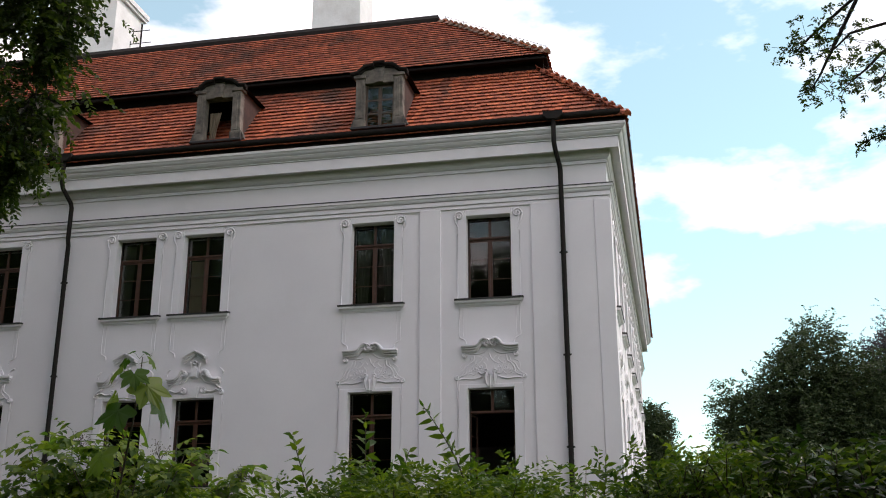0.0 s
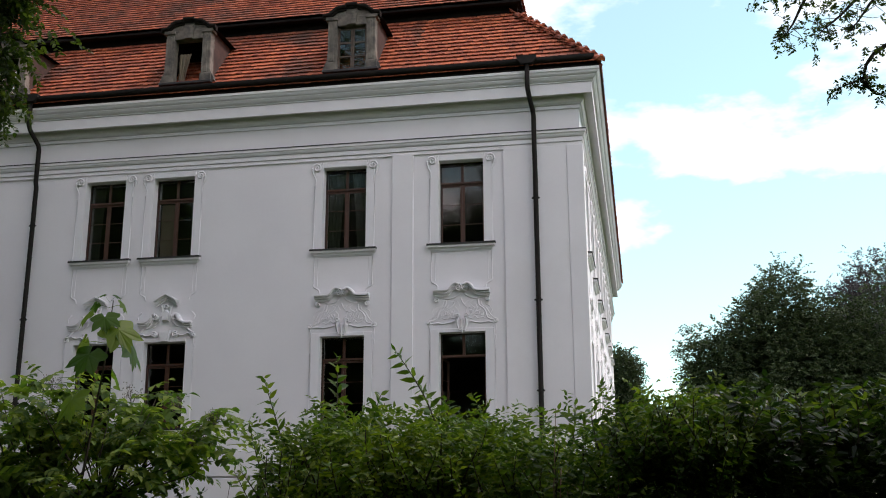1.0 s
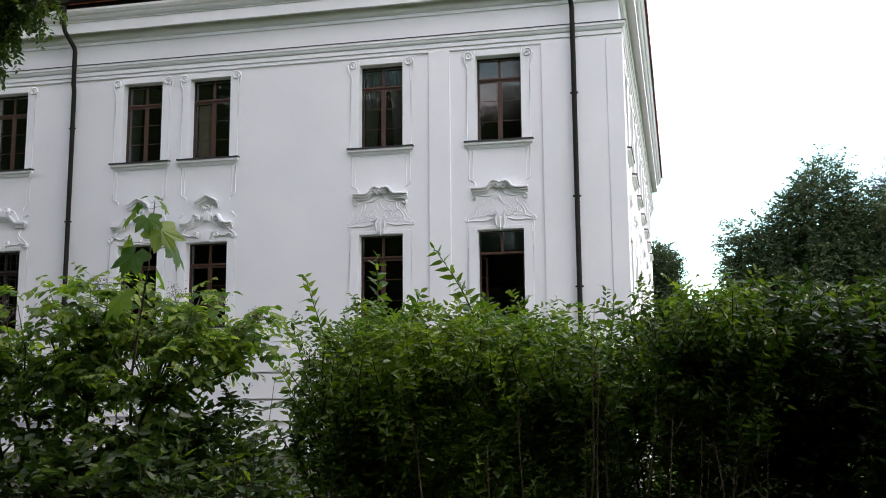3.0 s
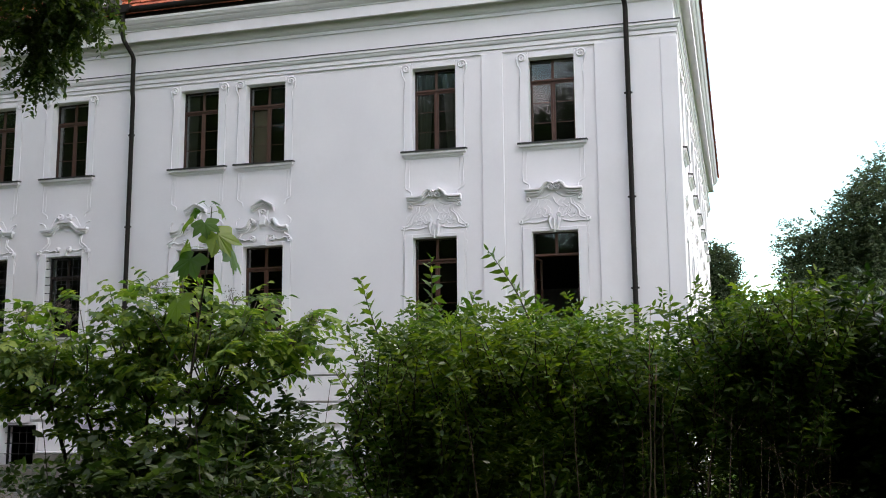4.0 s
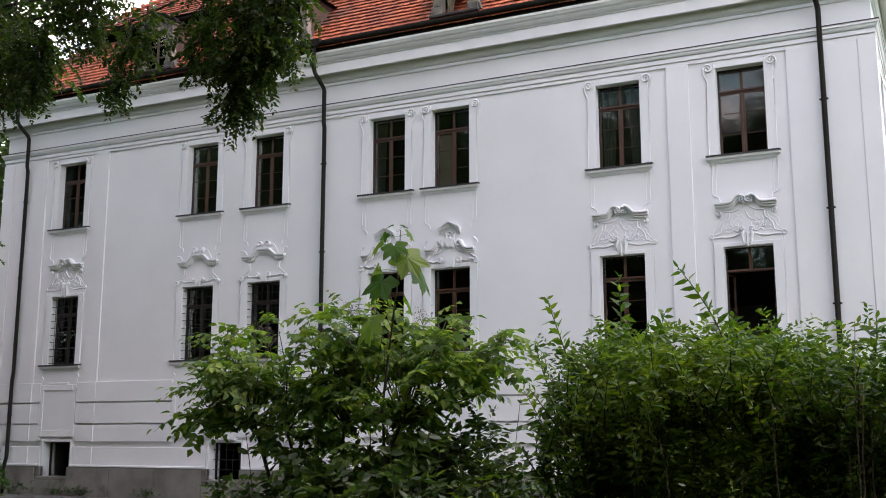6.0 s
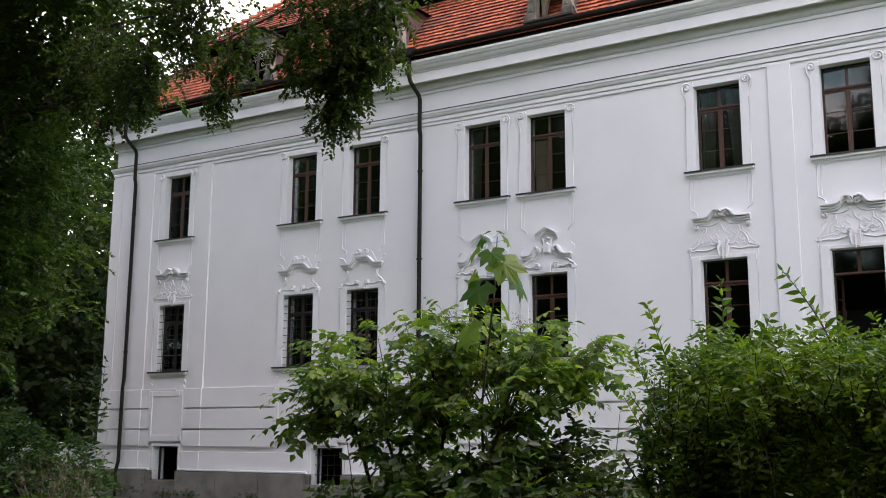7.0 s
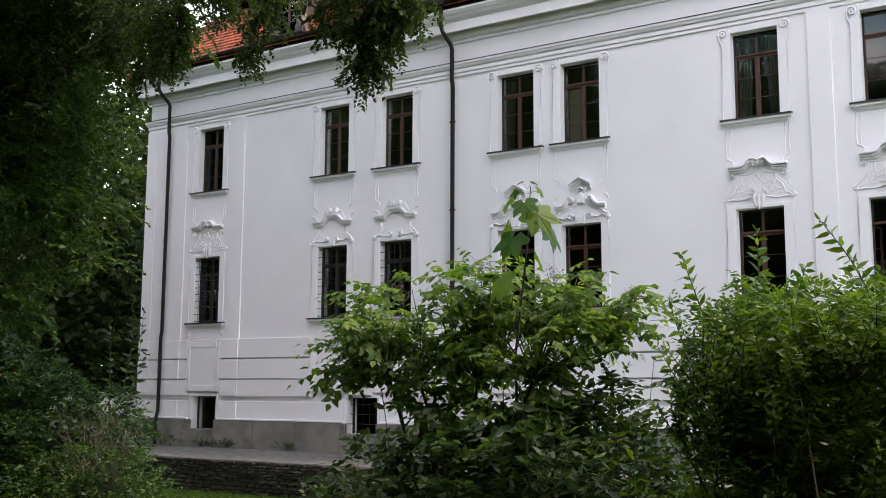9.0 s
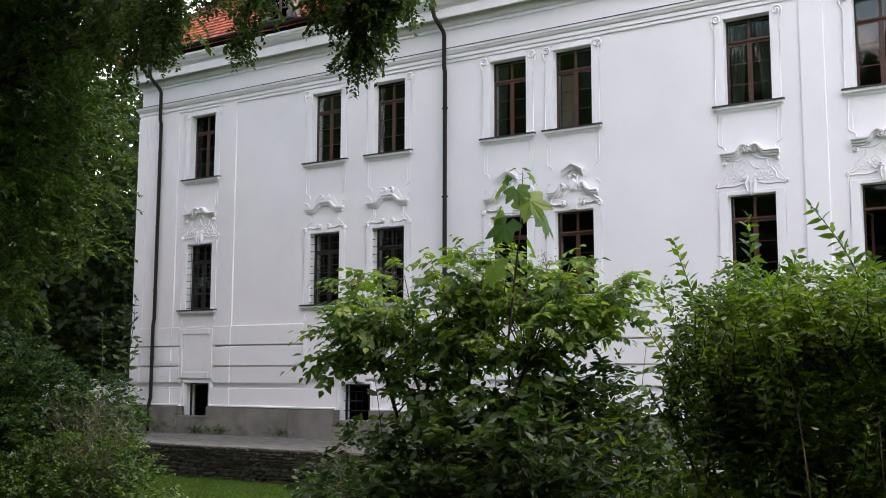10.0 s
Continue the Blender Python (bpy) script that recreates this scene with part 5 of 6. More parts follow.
tree("tall dark tree added to cast shade", (-29.0, -24.5, 0.3), 17.0, 0.5,
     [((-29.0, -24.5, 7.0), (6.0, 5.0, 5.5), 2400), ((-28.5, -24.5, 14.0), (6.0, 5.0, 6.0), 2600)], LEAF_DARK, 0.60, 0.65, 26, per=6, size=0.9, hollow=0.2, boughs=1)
tree("tall dark tree added to cast shade", (-18.5, -30.0, 0.7), 16.0, 0.5,
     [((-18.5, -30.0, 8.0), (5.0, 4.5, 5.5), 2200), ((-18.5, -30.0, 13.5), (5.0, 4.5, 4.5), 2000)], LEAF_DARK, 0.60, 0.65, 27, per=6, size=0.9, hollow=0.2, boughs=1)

# Trees behind the far corner, and on the open side
tree("broad grey-green tree in the distance", (10.5, 36.0, -0.5), 12.0, 0.5,
     [((5.5, 36.0, 10.3), (2.3, 2.2, 2.5), 3000), ((8.7, 36.0, 12.6), (2.3, 2.5, 3.2), 3800), ((9.6, 36.0, 8.4), (5.0, 4.0, 4.4), 6500), ((14.2, 37.0, 10.4), (4.4, 3.5, 4.2), 5000), ((6.2, 36.0, 6.6), (2.6, 2.2, 3.2), 2500), ((11.6, 36.5, 11.2), (2.4, 2.5, 2.6), 2600)], LEAF_FAR, 0.20, 0.65, 31, per=8, size=0.7, rough=0.42, hollow=0.2)
tree("dark purple leaved tree in the distance", (19.0, 50.0, -0.5), 15.0, 0.5,
     [((18.6, 50.0, 15.2), (3.8, 3.5, 4.6), 4600), ((22.6, 50.0, 13.6), (4.5, 4.0, 6.0), 3800), ((16.4, 50.0, 15.6), (2.2, 2.2, 2.6), 1600)], LEAF_PURPLE, 0.19, 0.62, 32, size=0.8, rough=0.45, hollow=0.25)
tree("round green tree beyond the house corner", (-0.4, 44.0, -0.5), 11.0, 0.3,
     [((-0.5, 44.0, 10.6), (1.2, 1.8, 2.3), 3000), ((0.5, 46.0, 8.6), (0.9, 1.4, 1.5), 1000), ((-0.2, 44.5, 8.0), (1.6, 1.6, 2.2), 1600)], LEAF_FAR, 0.18, 0.62, 33, size=0.6, rough=0.3, hollow=0.2)

# Park trees behind the camera, mirrored in the window panes
for k, (x, y, h) in enumerate(((-58.0, -40.0, 27.0), (-47.0, -22.0, 25.0), (-44.0, -46.0, 29.0), (-31.0, -42.0, 27.0), (-38.0, -29.0, 25.0), (-19.0, -47.0, 26.0), (-8.5, -42.0, 23.4), (3.0, -46.0, 21.0), (14.0, -40.0, 19.0))):
    tree("tall green park tree", (x, y, 0.75), h, 0.5, [((x, y, h * 0.55), (6.8, 5.0, h * 0.42), 1900), ((x + 1.0, y, h * 0.84), (5.2, 4.0, h * 0.22), 850)], LEAF_DARK, 0.60, 0.65, 40 + k, per=6, size=1.2)

# Unseen row added close behind the path to cut light on the hedges' front.
for k, (x, y, h) in enumerate(((-14.5, -31.5, 10.5), (-9.0, -31.0, 11.0), (-3.5, -32.0, 10.5), (2.5, -31.5, 11.0), (8.5, -30.0, 10.0), (13.5, -28.0, 11.0))):
    tree("broad green tree added behind the path for shade", (x, y, 0.75), h, 0.3, [((x, y, h * 0.54), (3.7, 2.9, h * 0.50), 2400)], LEAF_DARK, 0.37, 0.65, 60 + k, per=6, size=0.8)

# An unseen tree added over the camera to keep light off the hedge
tree("tall dark tree added to cast shade", (6.0, -29.5, 0.75), 10.0, 0.4,
     [((5.2, -26.4, 8.2), (4.4, 3.8, 1.9), 2400), ((8.6, -25.6, 7.6), (3.2, 3.4, 2.6), 1500), ((1.4, -26.4, 8.0), (2.2, 2.2, 1.3), 1300)], LEAF_DARK, 0.30, 0.65, 29, per=8, size=0.8, hollow=0.1, boughs=3)

# The sparse branch that reaches in high on the open side
rng = np.random.default_rng(51)
# The crown mass at (5.4, -22.5) is unseen, added to shade the right hedge.
side_tree = tree("park tree with a sparse leafy branch reaching out", (8.5, -20.0, 0.6), 11.0, 0.32,
                 [((8.6, -20.0, 9.0), (3.4, 3.4, 3.4), 1400), ((5.4, -22.5, 10.0), (3.8, 3.4, 2.0), 1300), ((8.0, -18.5, 4.8), (2.2, 2.6, 3.2), 1300)], LEAF_BRANCH, 0.10, 0.55, 52, size=0.6)
BRANCHLETS = [  # thin branches that come in from the crown; leaves sit in tufts along them
    [(6.2, -19.4, 8.4), (2.16, -18.86, 6.22), (1.72, -18.82, 5.91), (1.62, -18.85, 5.80), (1.51, -18.80, 5.73), (1.41, -18.84, 5.62)],
    [(5.4, -19.8, 8.9), (1.65, -18.84, 6.43), (1.45, -18.73, 6.08), (1.37, -18.75, 5.93), (1.32, -18.70, 5.84), (1.25, -18.75, 5.73), (1.19, -18.72, 5.70)],
    [(6.2, -19.4, 8.0), (2.28, -18.80, 5.80), (1.83, -18.78, 5.52), (1.76, -18.82, 5.42), (1.74, -18.79, 5.34), (1.68, -18.76, 5.32), (1.59, -18.83, 5.27), (1.50, -18.78, 5.19)],
    [(1.74, -18.79, 5.34), (1.77, -18.77, 5.27), (1.82, -18.76, 5.22), (1.88, -18.76, 5.20)],
    [(5.4, -19.8, 9.0), (1.69, -18.67, 6.52), (1.32, -18.56, 6.25), (1.20, -18.59, 6.12), (1.11, -18.59, 6.14)],
    [(6.2, -19.4, 8.4), (2.11, -19.03, 6.13), (1.78, -19.00, 5.79), (1.71, -18.94, 5.70), (1.66, -18.90, 5.65)],
    [(5.4, -19.8, 8.9), (2.19, -18.78, 6.26), (1.59, -18.60, 6.22), (1.46, -18.62, 6.09), (1.34, -18.59, 6.07)],
]
cs, hs = [], []
for line in BRANCHLETS:
    s = Shape().tube(line, [0.022 - 0.020 * min(1.0, (i + 1) / len(line)) if i else 0.03 for i in range(len(line))], 6)
    part("branchlet", s, BARK, side_tree, smooth=True)
    s = Shape()
    pts = [np.array(p) for p in line[1:]] if line[0][2] > 6 else [np.array(p) for p in line]
    for k in range(26 if line[0][2] > 6 else 8):
        j = rng.integers(len(pts) - 1)
        p = pts[j] + (pts[j + 1] - pts[j]) * rng.random()
        tip = p + rng.standard_normal(3) * np.array((0.075, 0.10, 0.065)) * (1.0 if p[2] > 5.6 else 0.45)
        s.tube([tuple(p), tuple(0.5 * (p + tip) + 0.012 * rng.standard_normal(3)), tuple(tip)], [0.003, 0.002, 0.0012], 4)
        for q in range(4):
            cs.append(tip + 0.016 * rng.standard_normal(3))
            hs.append(tip - p + 0.06 * rng.standard_normal(3))
    tagged(part("fine_twig", s, BARK, side_tree), kind="stuff")
got = sprays(rng, np.array(cs), np.array(hs), 0.045, 5, 0.030, 0.6, 0.3)
tagged(place("hanging_foliage", leaves_mesh("hanging_foliage", *got, LEAF_DARK), side_tree, None, "sparse small leaves against the sky"), kind="stuff")


# ---- the hedges ----
def shoot(shape, rng, foot, tip, pairs, leaf, out):
    """An upright shoot with opposite leaves; adds its leaves to out and its stem to shape."""
    foot, tip = np.array(foot), np.array(tip)
    bend = np.array((rng.uniform(-0.05, 0.05), rng.uniform(-0.05, 0.05), 0)) * np.linalg.norm(tip - foot)
    pts = [foot + (tip - foot) * t + bend * math.sin(math.pi * t) for t in np.linspace(0, 1, 7)]
    shape.tube([tuple(p) for p in pts], [0.006 - 0.0042 * i / 6 for i in range(7)], 5)
    axis = unit(tip - foot)
    side = unit(np.cross(axis, rng.standard_normal(3)))
    for k in range(pairs):
        t = 0.12 + 0.88 * k / max(pairs - 1, 1)
        p = foot + (tip - foot) * t + bend * math.sin(math.pi * t)
        side = unit(np.cross(axis, side) + 0.25 * rng.standard_normal(3))
        for hand in (1, -1):
            d = axis * rng.uniform(0.35, 0.75) + side * hand
            l = leaf * (0.8 + 0.5 * math.sin(math.pi * min(t * 0.9 + 0.1, 1))) * rng.uniform(0.8, 1.15)
            out.append((p, d, axis * 0.45 + 0.65 * rng.standard_normal(3), l))


def put_leaves(name, out, ratio, mat, parent, label="", **kw):
    p, d, n, l = (np.array(q) for q in zip(*out))
    return tagged(place(name, leaves_mesh(name, p, d, n, l, l * ratio, mat, **kw), parent, None, label), kind="stuff")


def hedge(label, x0, x1, y0, y1, base, top, mat, seed, twigs, leaf, ratio, fill, shoots, canes, cane_mat, reach=(0.08, 0.26), bare=(), shoot_mat=None, tip_leaf=1.0, tips=26, arching=0, hollow=1.6):
    rng = np.random.default_rng(seed)
    h = thing("hedge", label, "hedge")
    out = []
    for k in range(canes):
        x = rng.uniform(x0 + 0.15, x1)
        y = rng.uniform(y0 + 0.1, y1 - 0.1)
        g = ground_height(x, y)
        z = top(x) - rng.uniform(0.1, 0.7)
        s = Shape().tube([(x, y, g - 0.05), (x + rng.uniform(-0.06, 0.06), y + 0.03, g + 0.6), (x + rng.uniform(-0.2, 0.2), y + rng.uniform(-0.1, 0.1), z)], [rng.uniform(0.005, 0.010), 0.007, 0.003], 6)
        part("cane", s, STEM, h)
    for x, lean, z in bare:  # old canes that stand in front of the hollow foot
        y = y0 - rng.uniform(0.14, 0.26)
        g = ground_height(x, y)
        line = [(x + lean * t ** 1.3 + (rng.uniform(-0.018, 0.018) if 0 < t < 1 else 0), y + 0.2 * t * t + 0.02 * rng.standard_normal() * t, g - 0.05 + (z - g + 0.05) * t) for t in (0, 0.2, 0.38, 0.55, 0.7, 0.85, 1)]
        thick = rng.uniform(0.0060, 0.0095)
        s = Shape().tube(line, [thick * (1 - 0.75 * k / 6) for k in range(7)], 6)
        part("cane", s, cane_mat, h, smooth=True)
    n = twigs
    x = rng.uniform(x0, x1, n)
    t = rng.random(n) ** fill
    front = y0 + hollow * np.maximum(0.0, 0.84 - t) * np.clip((x + 0.75) / 0.9, 0.1, 1.0)  # the leafy head hangs over a hollow foot, but at the free end
    front = np.minimum(front, y1 - 0.5)
    y = front + (y1 - front) * rng.random(n) ** 0.8
    x = np.maximum(x, x0 + 0.08 + 0.50 * (1 - t) + 0.12 * rng.random(n))  # the end draws in towards its foot
    tops = np.array([top(q) for q in x])
    g = np.array([ground_height(a, b) for a, b in zip(x, y)])
    lump = np.array([noise.noise(Vector((a * 2.3, b * 2.3, c * 2.0))) for a, b, c in zip(x, y, t * 2)])
    z = g + (tops - g) * (base + (1 - base) * t) + 0.05 * rng.standard_normal(n)
    y = y + lump * 0.22
    keep = lump > -0.26
    c = np.stack([x, y, z], 1)[keep]
    head = np.stack([0.6 * rng.standard_normal(n), -0.5 + 0.7 * rng.standard_normal(n), 0.45 + 0.5 * rng.standard_normal(n)], 1)[keep]
    got = sprays(rng, c, head, 0.19, 12, leaf, ratio, 0.45)
    tagged(place("foliage", leaves_mesh("foliage", *got, mat), h, None, "dense green leaves"), kind="stuff")
    stems = Shape()
    for foot, tip, pairs in shoots:
        shoot(stems, rng, foot, tip, pairs + 5, leaf * 1.6, out)
    for k in range(int((x1 - x0) * tips)):
        x = rng.uniform(x0, x1)
        y = rng.uniform(y0, y1)
        z = top(x)
        l = rng.uniform(*reach)
        shoot(stems, rng, (x, y, z - 0.15), (x + rng.uniform(-0.08, 0.08), y + rng.uniform(-0.05, 0.05), z - 0.08 + l), int(3 + l * 16), leaf * tip_leaf, out)
    for k in range(arching):  # shoots that arch up and out of the face, in clumps
        x = rng.uniform(x0, x1)
        t = 1 - 0.85 * rng.random() ** (1.3 if rng.random() < 0.06 else 1.3 + 2.4 * min(1.0, max(0.0, (x + 1.0) / 0.7)))
        if x < x0 + 0.60 * (1 - t):
            continue
        if noise.noise(Vector((x * 2.1, 4.0, t * 4.2))) < -0.08 + 0.22 * (0.6 - t):
            continue
        foot_y = min(y0 + 1.25 * max(0.0, 0.80 - t) * min(1.0, max(0.1, (x + 0.75) / 0.9)), y1 - 0.35) + rng.uniform(-0.02, 0.30)
        g = ground_height(x, foot_y)
        foot = (x, foot_y, g + (top(x) - g) * t - 0.29)
        l = rng.uniform(0.18, 0.36)
        tip = (x + l * rng.uniform(-0.45, 0.45), foot_y - l * rng.uniform(0.05, 0.65), foot[2] + l * rng.uniform(0.45, 0.95))
        shoot(stems, rng, foot, tip, int(6 + 22 * l), leaf * 1.0, out)
    tagged(part("shoot_stem", stems, STEM, h), kind="stuff")
    put_leaves("shoot_leaves", out, ratio, shoot_mat or mat, h, "fresh upright shoots with paired leaves")
    return h


def top_left(x):
    return 2.73 + 0.02 * (x + 1.2) + 0.04 * math.sin(x * 3.1) + 0.03 * math.sin(x * 7.3 + 1) - max(0.0, -1.45 - x) * 0.75


def top_right(x):
    return 2.76 + 0.08 * max(0.0, x - 0.3) + 0.02 * math.sin(x * 5)


SHOOTS = [((-1.66, -20.95, 2.55), (-1.86, -20.85, 3.05), 12), ((-1.70, -20.9, 2.3), (-1.93, -20.85, 2.82), 12), ((-1.44, -21.0, 2.65), (-1.47, -20.85, 3.15), 12),
          ((-0.90, -21.0, 2.72), (-1.16, -20.85, 3.17), 13), ((-1.28, -21.0, 2.65), (-1.20, -21.0, 2.93), 9), ((-0.86, -21.0, 2.68), (-0.88, -20.98, 2.90), 8),
          ((-1.74, -20.9, 1.85), (-1.95, -20.85, 2.36), 12), ((-1.62, -21.0, 1.6), (-1.88, -20.9, 2.05), 12), ((-1.72, -20.9, 2.1), (-2.0, -20.85, 2.58), 12), ((-0.28, -21.0, 2.62), (-0.25, -21.0, 2.86), 8)]
hedge("loose green shrub hedge with long upright shoots", -1.76, 0.42, -21.5, -20.3, 0.10, top_left, LEAF_HEDGE, 61, 17000, 0.043, 0.38, 0.52, SHOOTS, 34, DRY_STEM, arching=1500, bare=((-0.35, 0.04, 2.80), (-0.33, 0.04, 2.55), (-0.30, 0.03, 2.45), (-0.21, 0.16, 2.60), (-0.02, 0.14, 2.30), (0.08, 0.07, 2.22), (-0.38, 0.02, 2.35), (-0.66, -0.12, 2.20), (-0.52, -0.12, 2.47), (-0.85, -0.30, 2.5)), tips=22, reach=(0.03, 0.15))
# Near-black body and paler fresh shoots put the lit-top contrast into leaf colour.
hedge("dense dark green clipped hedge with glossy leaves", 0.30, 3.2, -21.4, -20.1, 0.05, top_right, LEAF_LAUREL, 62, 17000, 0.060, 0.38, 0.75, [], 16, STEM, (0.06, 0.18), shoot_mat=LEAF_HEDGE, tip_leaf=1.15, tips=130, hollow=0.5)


# ---- the elder bush, the maple sapling and the undergrowth ----
def compound_leaf(rng, pairs):
    """A leaf of an elder: a stalk along +x with paired leaflets."""
    s = Shape()
    l = 0.20
    s.tube([(0, 0, 0), (l * 0.5, 0, 0.012), (l, 0, -0.01)], [0.0022, 0.0018, 0.001], 4)
    spots = [(l * (0.38 + 0.56 * k / pairs), hand) for k in range(pairs) for hand in (1, -1)] + [(l, 0)]
    for x, hand in spots:
        a = hand * rng.uniform(0.9, 1.2)
        ln = 0.060 * rng.uniform(0.75, 1.15)
        d, side = Vector((math.cos(a), math.sin(a), -0.16)), Vector((-math.sin(a), math.cos(a), 0))
        o = Vector((x, 0, 0.008))
        w = ln * 0.36
        row = []
        for t, k in ((0.0, 0.05), (0.22, 0.85), (0.45, 1.0), (0.72, 0.65), (1.0, 0.02)):
            mid = o + d * ln * t - Vector((0, 0, 0.012 * t * t))
            row.append((mid + side * w * k + Vector((0, 0, 0.25 * w * k)), mid, mid - side * w * k + Vector((0, 0, 0.25 * w * k))))
        base = len(s.v)
        s.v += [tuple(p) for r in row for p in r]
        s.f += [(base + 3 * i + j, base + 3 * i + j + 1, base + 3 * i + j + 4, base + 3 * i + j + 3) for i in range(4) for j in range(2)]
    return s.mesh("leaf", LEAF_ELDER)


# lobes of the elder's loose head: place across and up, half sizes, branch ends
ELDER_LOBES = [(-0.60, 2.36, 0.36, 0.20, 15), (-0.05, 2.40, 0.34, 0.22, 11), (0.36, 2.12, 0.36, 0.30, 13), (0.80, 2.42, 0.30, 0.15, 12), (1.06, 2.36, 0.16, 0.13, 5), (0.84, 2.20, 0.18, 0.12, 5), (0.34, 2.48, 0.24, 0.16, 7), (0.68, 1.92, 0.20, 0.18, 6),
               (-0.16, 1.98, 0.34, 0.22, 16), (0.44, 1.78, 0.28, 0.22, 15), (0.10, 1.62, 0.34, 0.20, 12), (-0.82, 2.00, 0.18, 0.14, 4), (-0.55, 2.14, 0.28, 0.14, 6)]
# the elder's stems: foot, knee and fork, each across and up
ELDER_STEMS = [((-0.02, 0.0), (-0.28, 1.40), (-0.45, 1.98)), ((0.02, 0.0), (-0.12, 1.35), (-0.22, 1.92)), ((0.08, 0.0), (0.12, 1.2), (0.14, 1.95)), ((0.14, 0.0), (0.34, 1.42), (0.64, 1.96)), ((0.10, 0.0), (0.28, 1.2), (0.44, 1.60))]


def build_elder():
    rng = np.random.default_rng(71)
    e = thing("elder_bush", "elder bush with many stems, paired leaflets and berry heads", "bush", Matrix.Translation((-3.44, -20.5, 0.47)))
    forms = [compound_leaf(rng, k) for k in (2, 2, 3, 3)]
    ends = []
    for cx, cz, rx, rz, n in ELDER_LOBES:
        for k in range(n):
            d = unit(rng.standard_normal(3)) * (0.45 + 0.55 * rng.random() ** 0.5)
            ends.append((cx + rx * d[0], 0.40 * d[1], cz + rz * d[2]))
    ends += [(-1.02, 0.0, 2.18), (-0.95, 0.1, 2.30), (-0.98, 0.0, 1.95), (1.20, 0.0, 2.37), (-0.16, 0.0, 2.66), (0.12, 0.0, 2.70), (0.18, 0.1, 2.66), (-0.58, 0.0, 2.56), (-0.80, 0.0, 2.50), (0.30, 0.1, 2.66), (0.42, 0.0, 2.62), (0.24, -0.1, 2.58)]
    nodes = []
    for (fx, fz), (kx, kz), (nx, nz) in ELDER_STEMS:
        y = 0.16 * rng.standard_normal()
        knee, node = Vector((kx, 0.5 * y, kz)), Vector((nx, y, nz))
        nodes += [node, knee.lerp(node, 0.45)]
        foot = Vector((fx, 0.1 * rng.standard_normal(), fz))
        line = [foot, foot.lerp(knee, 0.5) + Vector((0.03 * rng.standard_normal(), 0, 0)), knee, knee.lerp(node, 0.5) + Vector((0.02 * rng.standard_normal(), 0, 0)), node]
        part("stem", Shape().tube(line, [rng.uniform(0.016, 0.021), 0.016, 0.014, 0.012, 0.008], 7), STEM, e, smooth=True)
    tips = []
    for x, y, z in ends:
        tip = Vector((x, y, z))
        node = min((q for q in nodes if q.z < z + 0.05), default=nodes[-1], key=lambda q: (q - tip).length + 0.12 * rng.random())
        elbow = node.lerp(tip, 0.6) + Vector((0.05 * rng.standard_normal(), 0.05 * rng.standard_normal(), 0.02 * rng.standard_normal() - 0.04))
        part("branch", Shape().tube([node - Vector((0, 0, 0.02)), elbow, elbow.lerp(tip, 0.9)], [0.0060, 0.0042, 0.002], 5), STEM, e, smooth=True)
        tips.append((tip, elbow))
    count, extra = 0, []
    for tip, elbow in tips:
        out = (tip - elbow).normalized()
        for k in range(12):
            t = 0.0 if k < 3 else 0.8 * rng.random()
            p = tip.lerp(elbow, t) + Vector(rng.standard_normal(3) * 0.02)
            yaw = math.atan2(out.y, out.x) + (rng.uniform(-0.8, 0.8) if k < 3 else rng.uniform(0.6, 2.4) * (1 if k % 2 else -1))
            m = Matrix.Translation(p) @ Matrix.Rotation(yaw, 4, "Z") @ Matrix.Rotation(rng.uniform(-0.30, 0.70), 4, "Y") @ Matrix.Rotation(rng.uniform(-0.6, 0.6), 4, "X") @ Matrix.Scale(rng.uniform(0.65, 1.1), 4)
            if count < 300 and k % 4 == 0:
                place("leaf", forms[rng.integers(4)], e, m)
                count += 1
            else:
                extra.append((m, int(rng.integers(4))))
    verts, faces = [], []
    for m, k in extra:
        base = len(verts)
        me = forms[k]
        verts += [tuple(m @ v.co) for v in me.vertices]
        faces += [tuple(i + base for i in p.vertices) for p in me.polygons]
    me = bpy.data.meshes.new("inner_leaves")
    me.from_pydata(verts, [], faces)
    me.materials.append(LEAF_ELDER_INNER)
    tagged(place("inner_leaves", me, e), kind="stuff")
    # flat heads of small unripe berries
    for x, y, z in ((-0.66, -0.1, 2.50), (-0.40, -0.1, 2.53), (-0.86, 0.0, 2.34), (0.12, 0.1, 2.66), (0.70, -0.05, 2.56), (0.98, -0.1, 2.50), (1.20, -0.05, 2.42), (1.12, -0.15, 2.30), (-0.28, -0.2, 2.46)):
        s, stalks = Shape(), Shape()
        for k in range(70):
            a, r = rng.uniform(0, 6.283), 0.058 * rng.random() ** 0.5
            p = (x + r * math.cos(a), y + r * math.sin(a), z + 0.022 * rng.standard_normal() - 0.8 * r * r)
            q = 0.0038
            s.add([(p[0], p[1], p[2] + q), (p[0] + q, p[1], p[2]), (p[0], p[1] + q, p[2]), (p[0] - q, p[1], p[2]), (p[0], p[1] - q, p[2]), (p[0], p[1], p[2] - q)], [(0, 1, 2), (0, 2, 3), (0, 3, 4), (0, 4, 1), (5, 2, 1), (5, 3, 2), (5, 4, 3), (5, 1, 4)])
            if k % 5 == 0:
                stalks.tube([(x, y, z - 0.06), (x * 0.6 + p[0] * 0.4, y * 0.6 + p[1] * 0.4, z - 0.03), p], 0.0008, 3)
        head = tagged(part("berry_head", s, BERRY, e, "flat head of small unripe berries"), kind="stuff")
        tagged(part("stalk", stalks, STEM, head), kind="stuff")


build_elder()


